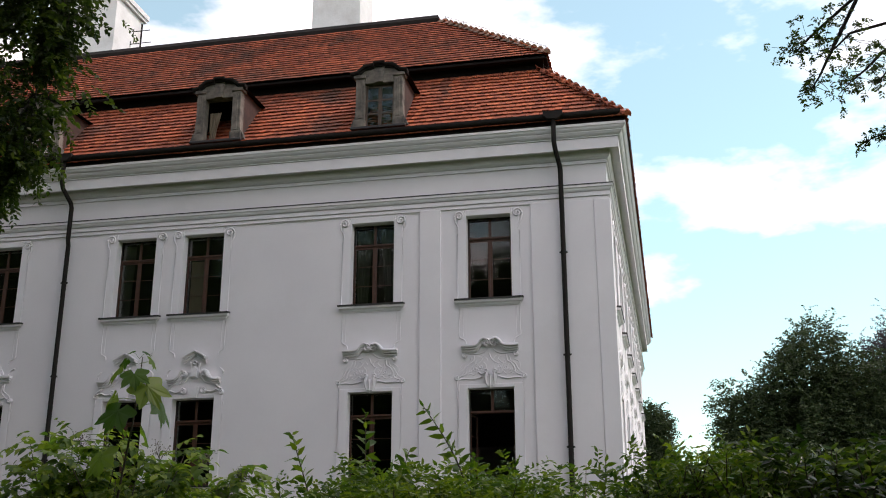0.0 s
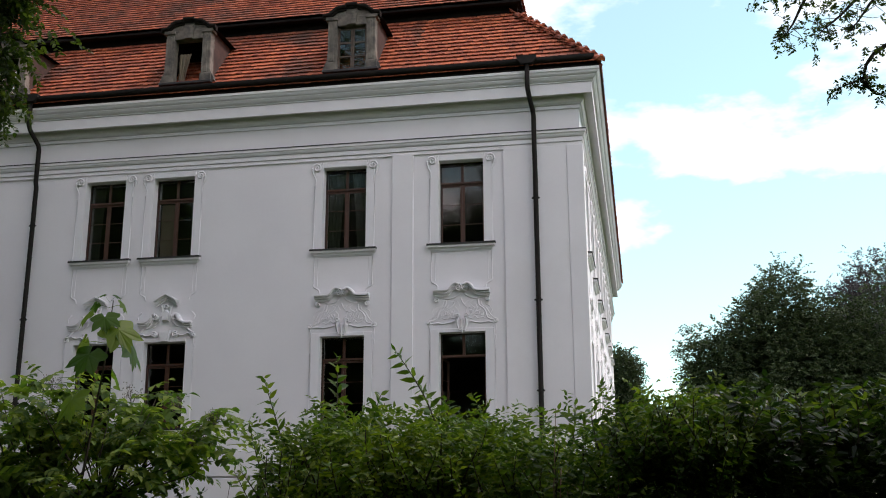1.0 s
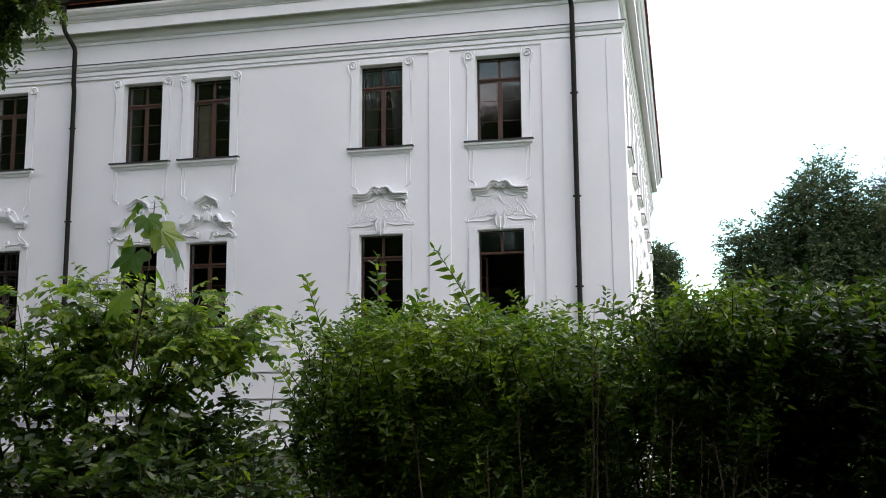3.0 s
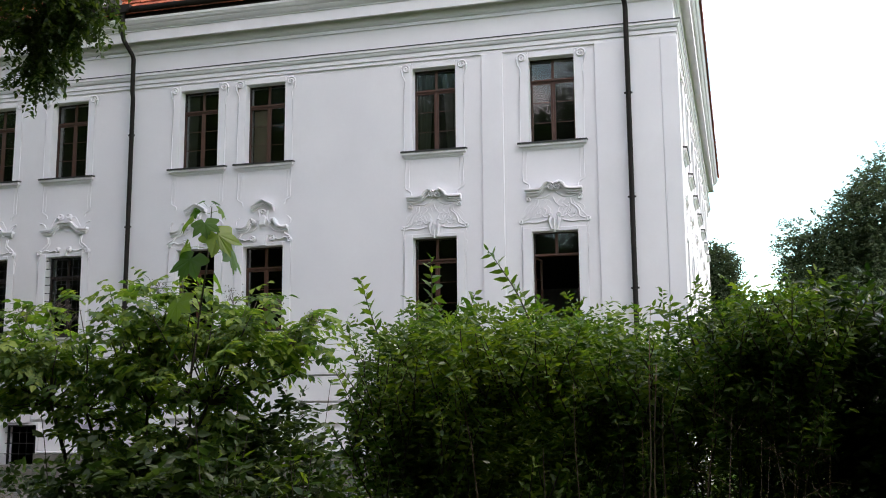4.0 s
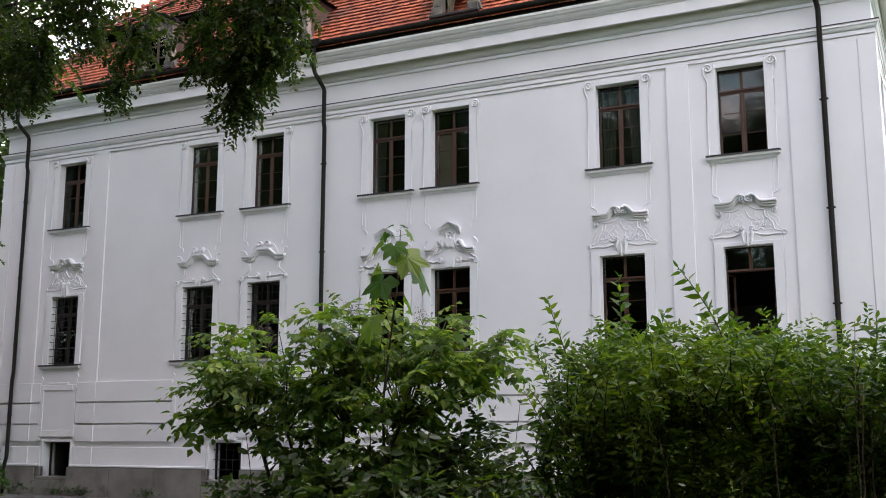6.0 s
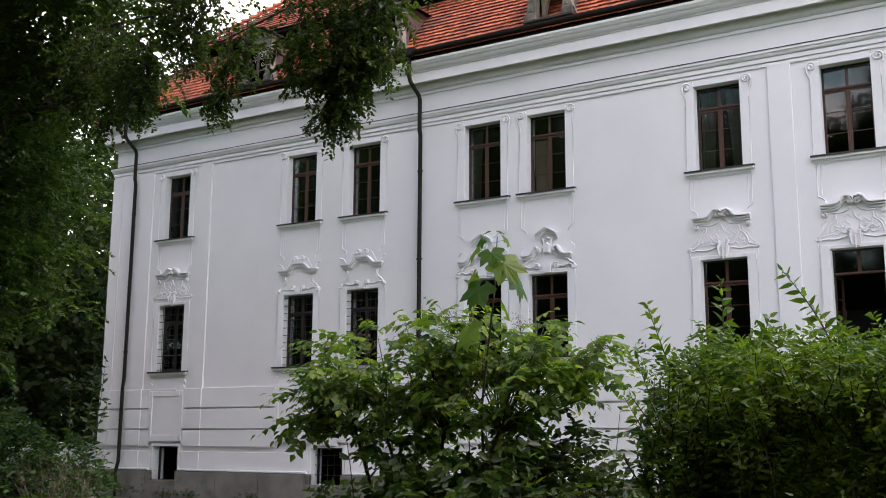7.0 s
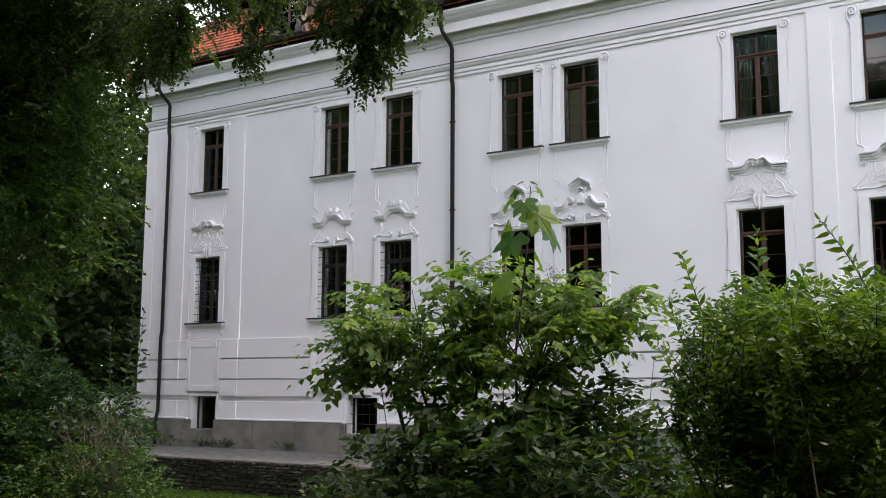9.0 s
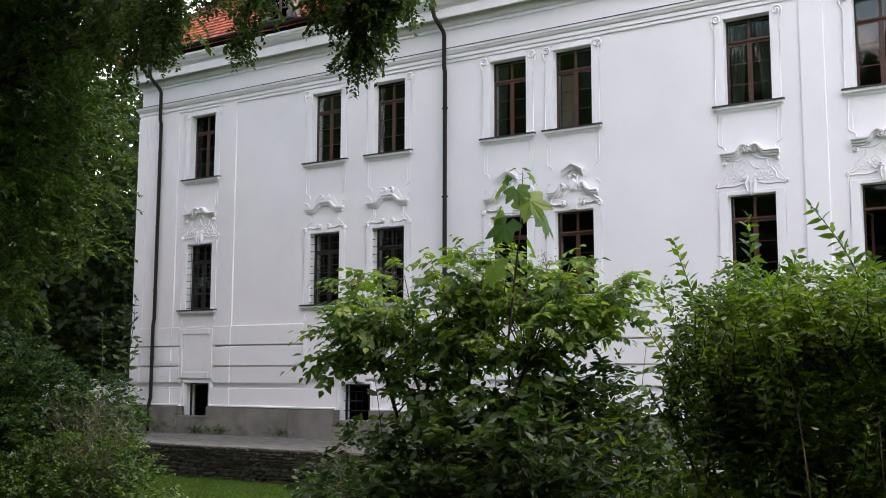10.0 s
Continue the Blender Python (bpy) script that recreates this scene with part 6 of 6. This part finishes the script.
def maple_leaf(scale):
    """A five-lobed leaf on a stalk along +x from the origin, its blade hanging from the stalk's end."""
    half = ((0, 1.0), (5, 0.84), (9, 0.72), (13, 0.80), (18, 0.72), (26, 0.60), (34, 0.76), (40, 0.88), (46, 1.0), (52, 0.84), (58, 0.80), (65, 0.70), (78, 0.58), (90, 0.68), (100, 0.76), (108, 0.76), (118, 0.62), (135, 0.50), (160, 0.42), (180, 0.06))
    full = [(math.radians(a), r) for a, r in half]
    full += [(-a, r) for a, r in reversed(full[1:-1])]
    s = Shape()
    n = len(full)
    end = Vector((0.13, 0.0, 0.035))
    droop = Matrix.Rotation(radians(52), 4, "Y")
    local = [Vector((0.0, 0.0, 0.008))] + [Vector((scale * 0.55 * r * math.cos(a), scale * 0.55 * r * math.sin(a), -0.10 * scale * r * r + 0.03 * scale * abs(math.sin(2 * a)))) for a, r in full]
    s.v = [tuple(end + droop @ q) for q in local]
    s.f = [(0, 1 + i, 1 + (i + 1) % n) for i in range(n)]
    s.tube([(0, 0, 0), (0.07, 0, 0.028), tuple(end)], 0.0022, 4)
    return s.mesh("leaf", LEAF_MAPLE)


def build_maple():
    rng = np.random.default_rng(81)
    o = Vector((-2.86, -20.75, 0.80))
    mp = thing("maple_sapling", "young maple sapling with large bright lobed leaves", "sapling", Matrix.Translation(o))
    s = Shape().tube([(0.05, 0, -0.35), (0.02, 0, 0.8), (-0.04, 0, 1.7), (0.05, 0, 2.4), (0.07, 0.0, 2.72)], [0.011, 0.010, 0.008, 0.005, 0.003], 8)
    part("stem", s, STEM, mp, smooth=True)
    forms = [maple_leaf(k) for k in (0.18, 0.23, 0.27)]
    # height on the stem, heading, dip, form, size
    for z, yaw, pitch, k, size in ((2.71, 200, -30, 0, 0.4), (2.71, 345, -20, 0, 0.4), (2.68, 185, 5, 0, 0.6), (2.68, 352, 8, 0, 0.62), (2.61, 215, 0, 1, 0.8), (2.58, 285, 5, 1, 0.85), (2.52, 330, 8, 2, 1.0), (2.48, 205, 14, 1, 0.9),
                                    (2.44, 350, 10, 2, 1.05), (2.38, 255, 8, 2, 1.0), (2.30, 30, 10, 1, 0.8), (2.14, 262, 8, 2, 1.0), (1.90, 185, 10, 1, 0.9), (1.80, 345, 10, 1, 0.9), 
                                    (1.25, 230, 10, 2, 1.1), (1.05, 300, 10, 2, 1.1), (0.95, 250, 0, 2, 1.15), (0.85, 330, 0, 2, 1.2)):
        x = 0.05 if z > 2.3 else -0.01
        m = Matrix.Translation((x, 0, z)) @ Matrix.Rotation(radians(yaw + rng.uniform(-8, 8)), 4, "Z") @ Matrix.Rotation(radians(pitch), 4, "Y") @ Matrix.Rotation(rng.uniform(-0.45, 0.45), 4, "X") @ Matrix.Scale(size, 4)
        place("leaf", forms[k], mp, m)


build_maple()


def undergrowth(name, label, centre, radii, twigs, leaf, ratio, mat, seed, spikes=0, extra_yellow=0, heap=1.0, lumps=0.35):
    rng = np.random.default_rng(seed)
    b = thing(name, label, "bush", Matrix.Identity(4))
    n = twigs
    a = rng.uniform(0, 2 * math.pi, n)
    r = rng.random(n) ** 0.5
    x, y = centre[0] + radii[0] * r * np.cos(a), centre[1] + radii[1] * r * np.sin(a)
    g = np.array([ground_height(p, q) for p, q in zip(x, y)])
    lump = np.array([noise.noise(Vector((p * 1.8, q * 1.8, 3.0))) for p, q in zip(x, y)])
    t = rng.random(n) ** 0.6
    z = g + 0.05 + (radii[2] * (1 - 0.75 * r ** (2 * heap)) * (1 + lumps * lump)) * t
    c = np.stack([x, y, z], 1)
    head = np.stack([np.cos(a) * r, np.sin(a) * r, 0.7 + 0 * a], 1) + 0.6 * rng.standard_normal((n, 3))
    got = sprays(rng, c, head, 0.16 if leaf < 0.06 else 0.22, 9, leaf, ratio, 0.6)
    tagged(place("foliage", leaves_mesh("foliage", *got, mat), b), kind="stuff")
    s, out = Shape(), []
    for k in range(18):
        j = rng.integers(n)
        s.tube([(centre[0] + 0.3 * (x[j] - centre[0]), centre[1] + 0.3 * (y[j] - centre[1]), ground_height(*centre[:2]) - 0.05), (0.6 * x[j] + 0.4 * centre[0], 0.6 * y[j] + 0.4 * centre[1], 0.5 * (z[j] + g[j]) + 0.1), (x[j], y[j], z[j])], [0.009, 0.006, 0.003], 5)
    for k in range(spikes):
        j = rng.integers(n)
        foot = (x[j], y[j], g[j] + radii[2] * 0.45)
        shoot(s, rng, foot, (x[j] + rng.uniform(-0.12, 0.12), y[j], g[j] + radii[2] * rng.uniform(0.8, 1.25)), 8, leaf * 1.1, out)
    tagged(part("stem", s, STEM, b), kind="stuff")
    if out:
        put_leaves("shoot_leaves", out, ratio, mat, b)
    if extra_yellow:
        j = rng.integers(n, size=extra_yellow)
        p = c[j] + np.array((0, -0.1, 0.05))
        tagged(place("yellowed_leaves", leaves_mesh("yellowed_leaves", p, rng.standard_normal((extra_yellow, 3)), UP + 0.5 * rng.standard_normal((extra_yellow, 3)), leaf * 1.3, leaf * 0.8, LEAF_YELLOW), b, None, "scattered yellow and orange leaves"), kind="stuff")
    return b


def clump_bush(label, clumps, leaf, ratio, mat, seed, density=260, sprigs=(), yellow=0):
    """A bush of domed clumps, each (x, y, z of its middle, radius), leafy on their outsides."""
    rng = np.random.default_rng(seed)
    b = thing("rose_bush", label, "bush", Matrix.Identity(4))
    cs, hs, s, out = [], [], Shape(), []
    for x, y, z, r in clumps:
        n = int(density * (r / 0.4) ** 2)
        d = unit(rng.standard_normal((n, 3)) + np.array((0, -0.15, 0.35)))
        lump = np.array([noise.noise(Vector(q * 2.2 + np.array((x, y, z)))) for q in d])
        cs.append(np.array((x, y, z)) + d * (r * (0.62 + 0.38 * rng.random(n) ** 0.5 + 0.30 * lump))[:, None] * np.array((1.15, 1.0, 0.9)))
        hs.append(d + np.array((0, 0, 0.25)) + 0.5 * rng.standard_normal((n, 3)))
        g = ground_height(x, y)
        for k in range(4):
            a = rng.uniform(0, 6.283)
            s.tube([(x + 0.25 * math.cos(a), y + 0.25 * math.sin(a), g - 0.05), (x + 0.1 * math.sin(a), y + 0.1 * math.cos(a), 0.55 * z + 0.45 * g), (x + 0.8 * r * math.cos(a), y + 0.8 * r * math.sin(a), z + 0.3 * r)], [0.010, 0.007, 0.003], 5)
    got = sprays(rng, np.concatenate(cs), np.concatenate(hs), 0.17, 9, leaf, ratio, 0.6)
    tagged(place("foliage", leaves_mesh("foliage", *got, mat), b), kind="stuff")
    for foot, tip, pairs in sprigs:
        shoot(s, rng, foot, tip, int(pairs * 1.7), leaf * 1.45, out)
    tagged(part("stem", s, STEM, b), kind="stuff")
    if out:
        put_leaves("shoot_leaves", out, 0.4, mat, b)
    if yellow:
        c = np.concatenate(cs)
        p = c[rng.integers(len(c), size=yellow)] + np.array((0, -0.12, 0.06))
        tagged(place("yellowed_leaves", leaves_mesh("yellowed_leaves", p, rng.standard_normal((yellow, 3)), UP + 0.6 * rng.standard_normal((yellow, 3)), leaf * 1.3, leaf * 0.9, LEAF_YELLOW), b, None, "scattered yellow and orange leaves"), kind="stuff")
    return b


BIG_CLUMPS = [(-12.0, -18.2, 2.30, 0.55), (-11.3, -18.4, 2.42, 0.42), (-10.85, -18.5, 2.46, 0.38), (-10.45, -18.4, 2.24, 0.38), (-10.1, -18.3, 2.05, 0.34), (-11.5, -18.6, 1.75, 0.50), (-10.9, -18.8, 1.85, 0.42), (-10.35, -18.8, 1.65, 0.40),
              (-9.9, -18.6, 1.70, 0.34), (-11.0, -19.0, 1.25, 0.50), (-10.3, -19.0, 1.10, 0.45), (-9.8, -18.8, 1.20, 0.40), (-12.0, -18.6, 1.4, 0.6), (-9.50, -18.2, 2.0, 0.30), (-9.15, -18.2, 1.75, 0.26), (-11.2, -17.8, 2.0, 0.6), (-10.2, -17.8, 1.5, 0.55), (-11.6, -18.9, 0.7, 0.5), (-10.6, -19.1, 0.6, 0.5)]
SPRIGS = [((-9.75, -17.9, 2.0), (-9.62, -17.8, 3.42), 9), ((-9.6, -17.9, 2.0), (-9.30, -17.9, 3.22), 8), ((-9.8, -17.9, 2.1), (-9.98, -17.8, 3.12), 8), ((-10.4, -18.2, 2.3), (-10.45, -18.2, 2.95), 7), ((-9.5, -18.0, 1.9), (-9.12, -18.0, 2.72), 7), ((-9.3, -18.2, 1.7), (-8.74, -18.3, 2.18), 7), ((-11.0, -18.4, 2.5), (-11.1, -18.4, 2.95), 6)]
clump_bush("overgrown rose bush with a few yellowed leaves", BIG_CLUMPS, 0.062, 0.55, LEAF_ROSE, 91, 270, SPRIGS, 20)
LOW_CLUMPS = [(-9.35, -18.9, 1.34, 0.32), (-8.95, -18.8, 1.50, 0.27), (-8.50, -18.8, 1.42, 0.30), (-8.12, -18.8, 1.18, 0.30), (-8.75, -19.0, 1.10, 0.36), (-9.3, -19.1, 0.95, 0.40), (-8.25, -19.0, 0.85, 0.36), (-7.9, -18.9, 0.72, 0.30), (-8.7, -19.1, 0.6, 0.4)]
clump_bush("low overgrown green bush in the shade", LOW_CLUMPS, 0.052, 0.55, LEAF_BRAMBLE, 92, 230, (), 8)
undergrowth("shrub", "leafy shrub with narrow pointed leaves", (-2.36, -20.7, 0), (0.30, 0.25, 1.50), 170, 0.075, 0.24, LEAF_HEDGE, 93, 12)
undergrowth("shrub", "low dark green leafy shrub", (-2.98, -20.2, 0), (1.1, 0.5, 1.72), 3300, 0.070, 0.5, LEAF_DARK, 94, 8, heap=2.0)
undergrowth("shrub", "low dark green leafy shrub", (-2.95, -21.05, 0), (0.85, 0.35, 1.50), 1000, 0.08, 0.55, LEAF_DARK, 97, 6, heap=2.0)
undergrowth("shrub", "low dark green leafy shrub", (-4.3, -20.0, 0), (0.95, 0.5, 1.30), 900, 0.07, 0.5, LEAF_DARK, 95, 5, heap=2.0)
undergrowth("shrub", "low green leafy shrub at the hedge's foot", (-1.6, -21.2, 0), (0.65, 0.35, 1.36), 700, 0.07, 0.45, LEAF_HEDGE, 96, 6, heap=2.0)


def dry_twigs(label, foot, spread, height, count, seed, mat=DRY_STEM, leafy=1):
    """A half-dead shrub: bare forked twigs with a few dull leaves."""
    rng = np.random.default_rng(seed)
    b = thing("dry_shrub", label, "bush", Matrix.Translation(foot))
    s, out = Shape(), []
    for k in range(count):
        tip = np.array((rng.uniform(-spread, spread), rng.uniform(-spread, spread) * 0.6, height * rng.uniform(0.45, 1.05)))
        mid = tip * np.array((0.4, 0.4, 0.6)) + 0.06 * rng.standard_normal(3)
        s.tube([(0.05 * rng.standard_normal(), 0.05 * rng.standard_normal(), 0), tuple(mid), tuple(0.5 * (mid + tip) + 0.04 * rng.standard_normal(3)), tuple(tip)], [0.006, 0.004, 0.003, 0.0012], 5)
        for j in range(6):
            p = mid + (tip - mid) * rng.random()
            q = p + np.array((rng.uniform(-0.28, 0.28), rng.uniform(-0.2, 0.2), rng.uniform(-0.05, 0.22)))
            s.tube([tuple(p), tuple(0.5 * (p + q) + 0.02 * rng.standard_normal(3)), tuple(q)], [0.0026, 0.0018, 0.0008], 4)
            for i in range(leafy):
                out.append((p + (q - p) * rng.uniform(0.4, 1.0), rng.standard_normal(3), rng.standard_normal(3), 0.036 * rng.uniform(0.6, 1.2)))
    tagged(part("twig", s, mat, b, "bare brown twigs"), kind="stuff")
    put_leaves("dull_leaves", out, 0.5, LEAF_ROSE, b)


dry_twigs("half-dead shrub with bare brown twigs", (-8.82, -18.75, 0.22), 0.62, 1.95, 70, 98, OLD_WOOD, 3)
dry_twigs("dry brown twigs standing before the hedge", (0.14, -21.55, 0.55), 0.26, 1.80, 20, 101)
dry_twigs("small dry shrub at the terrace wall", (-15.2, -6.4, -0.5), 0.9, 1.6, 22, 100)

def weed(foot, size, seed):
    """A small tuft of leaves in the joint at the foot of the plinth."""
    rng = np.random.default_rng(seed)
    b = thing("weed_tuft", "small green weed tuft on the paving at the plinth", "weed", Matrix.Translation(foot), group="weeds at the plinth")
    n = 40
    c = rng.standard_normal((n, 3)) * np.array((0.45, 0.16, 0.22)) * size
    c[:, 2] = np.abs(c[:, 2]) + 0.02
    got = sprays(rng, c, c + np.array((0, 0, 0.3)), 0.16, 7, 0.075, 0.4, 0.4)
    tagged(place("foliage", leaves_mesh("foliage", *got, LEAF_ROSE), b), kind="stuff")


for k, (x, y, size) in enumerate(((-28.0, -0.35, 0.9), (-26.2, -0.32, 0.4), (-25.2, -0.32, 0.4), (-22.6, -0.32, 0.5))):
    weed((x, y, RISE), size, 110 + k)

garden_wall = thing("garden_wall", "low white plastered garden wall beyond the house end", "wall")
part("body", Shape().block(-36.0, X0 - 0.08, 0.6, 0.85, -0.9, 2.10, 0.01), PLASTER, garden_wall)
part("coping", Shape().block(-36.0, X0 - 0.08, 0.54, 0.91, 2.104, 2.19, 0.02), STUCCO, garden_wall)

# ---- stones of the terrace wall and its paving ----
rng = np.random.default_rng(11)
stone_meshes = []
for k in range(8):
    s = Shape()
    n = 7
    ring_pts = []
    for j in range(n):
        t = 2 * math.pi * j / n + rng.uniform(-0.25, 0.25)
        ring_pts.append((0.5 * math.copysign(abs(math.cos(t)) ** 0.55, math.cos(t)), 0.5 * math.copysign(abs(math.sin(t)) ** 0.55, math.sin(t))))
    s.v = [(x, 0.12, z) for x, z in ring_pts] + [(x * 0.97, -0.02, z * 0.95) for x, z in ring_pts] + [(x * 0.78, -0.07 - 0.03 * rng.random(), z * 0.70) for x, z in ring_pts]
    s.f = [(r * n + j, r * n + (j + 1) % n, (r + 1) * n + (j + 1) % n, (r + 1) * n + j) for r in range(2) for j in range(n)] + [tuple(range(2 * n, 3 * n))]
    stone_meshes.append(s.mesh("stone", RUBBLE))
z = -1.12
while z < -0.10:
    h = rng.uniform(0.055, 0.13)
    x = -24.6
    while x < -16.4:
        w = rng.uniform(0.14, 0.46)
        m = Matrix.Translation((x + w / 2, TERRACE_Y + 0.05, z + h / 2)) @ Matrix.Rotation(rng.uniform(-0.12, 0.12), 4, "Y") @ Matrix.Diagonal((w * 0.98, rng.uniform(0.5, 1.4), h * rng.uniform(0.85, 1.12), 1))
        place("stone", stone_meshes[rng.integers(8)], wall_core, m)
        x += w
    z += h
slab_meshes = []
for w, d in ((0.9, 0.6), (0.7, 0.6), (1.1, 0.6), (0.8, 0.6)):
    b = 0.012
    s = Shape().add([(b, b, 0), (w - b, b, 0), (w - b, d - b, 0), (b, d - b, 0), (0, 0, -0.02), (w, 0, -0.02), (w, d, -0.02), (0, d, -0.02), (0, 0, -0.06), (w, 0, -0.06), (w, d, -0.06), (0, d, -0.06)],
                    [(0, 1, 2, 3), (4, 5, 1, 0), (5, 6, 2, 1), (6, 7, 3, 2), (7, 4, 0, 3), (8, 9, 5, 4), (9, 10, 6, 5), (10, 11, 7, 6), (11, 8, 4, 7)])
    slab_meshes.append((w, s.mesh("paving_slab", PAVING)))
for r in range(7):
    x = X0 - 2.0 + rng.uniform(0, 0.5)
    while x < -6.0:
        w, me = slab_meshes[rng.integers(4)]
        place("paving_slab", me, terrace, Matrix.Translation((x, TERRACE_Y + 0.02 + 0.63 * r, 0.01 * rng.random())) @ Matrix.Rotation(rng.uniform(-0.01, 0.01), 4, "Z"))
        x += w + 0.02


# ---- grass on the lawn below the terrace ----
rng = np.random.default_rng(17)
n = 26000
gx, gy = rng.uniform(-24.5, -11.0, n), rng.uniform(-13.0, TERRACE_Y - 0.15, n)
gz = np.array([ground_height(a, b) + 0.05 * noise.noise((a * 0.4, b * 0.4, 0)) - 0.01 for a, b in zip(gx, gy)])
blades = leaves_mesh("lawn_grass", np.stack([gx, gy, gz], 1), np.stack([0.4 * rng.standard_normal(n), 0.4 * rng.standard_normal(n), np.ones(n)], 1), rng.standard_normal((n, 3)), rng.uniform(0.05, 0.14, n), 0.012, BLADE, simple=True)
tagged(place("lawn_grass", blades), "short green lawn grass below the terrace wall", "grass", kind="stuff")
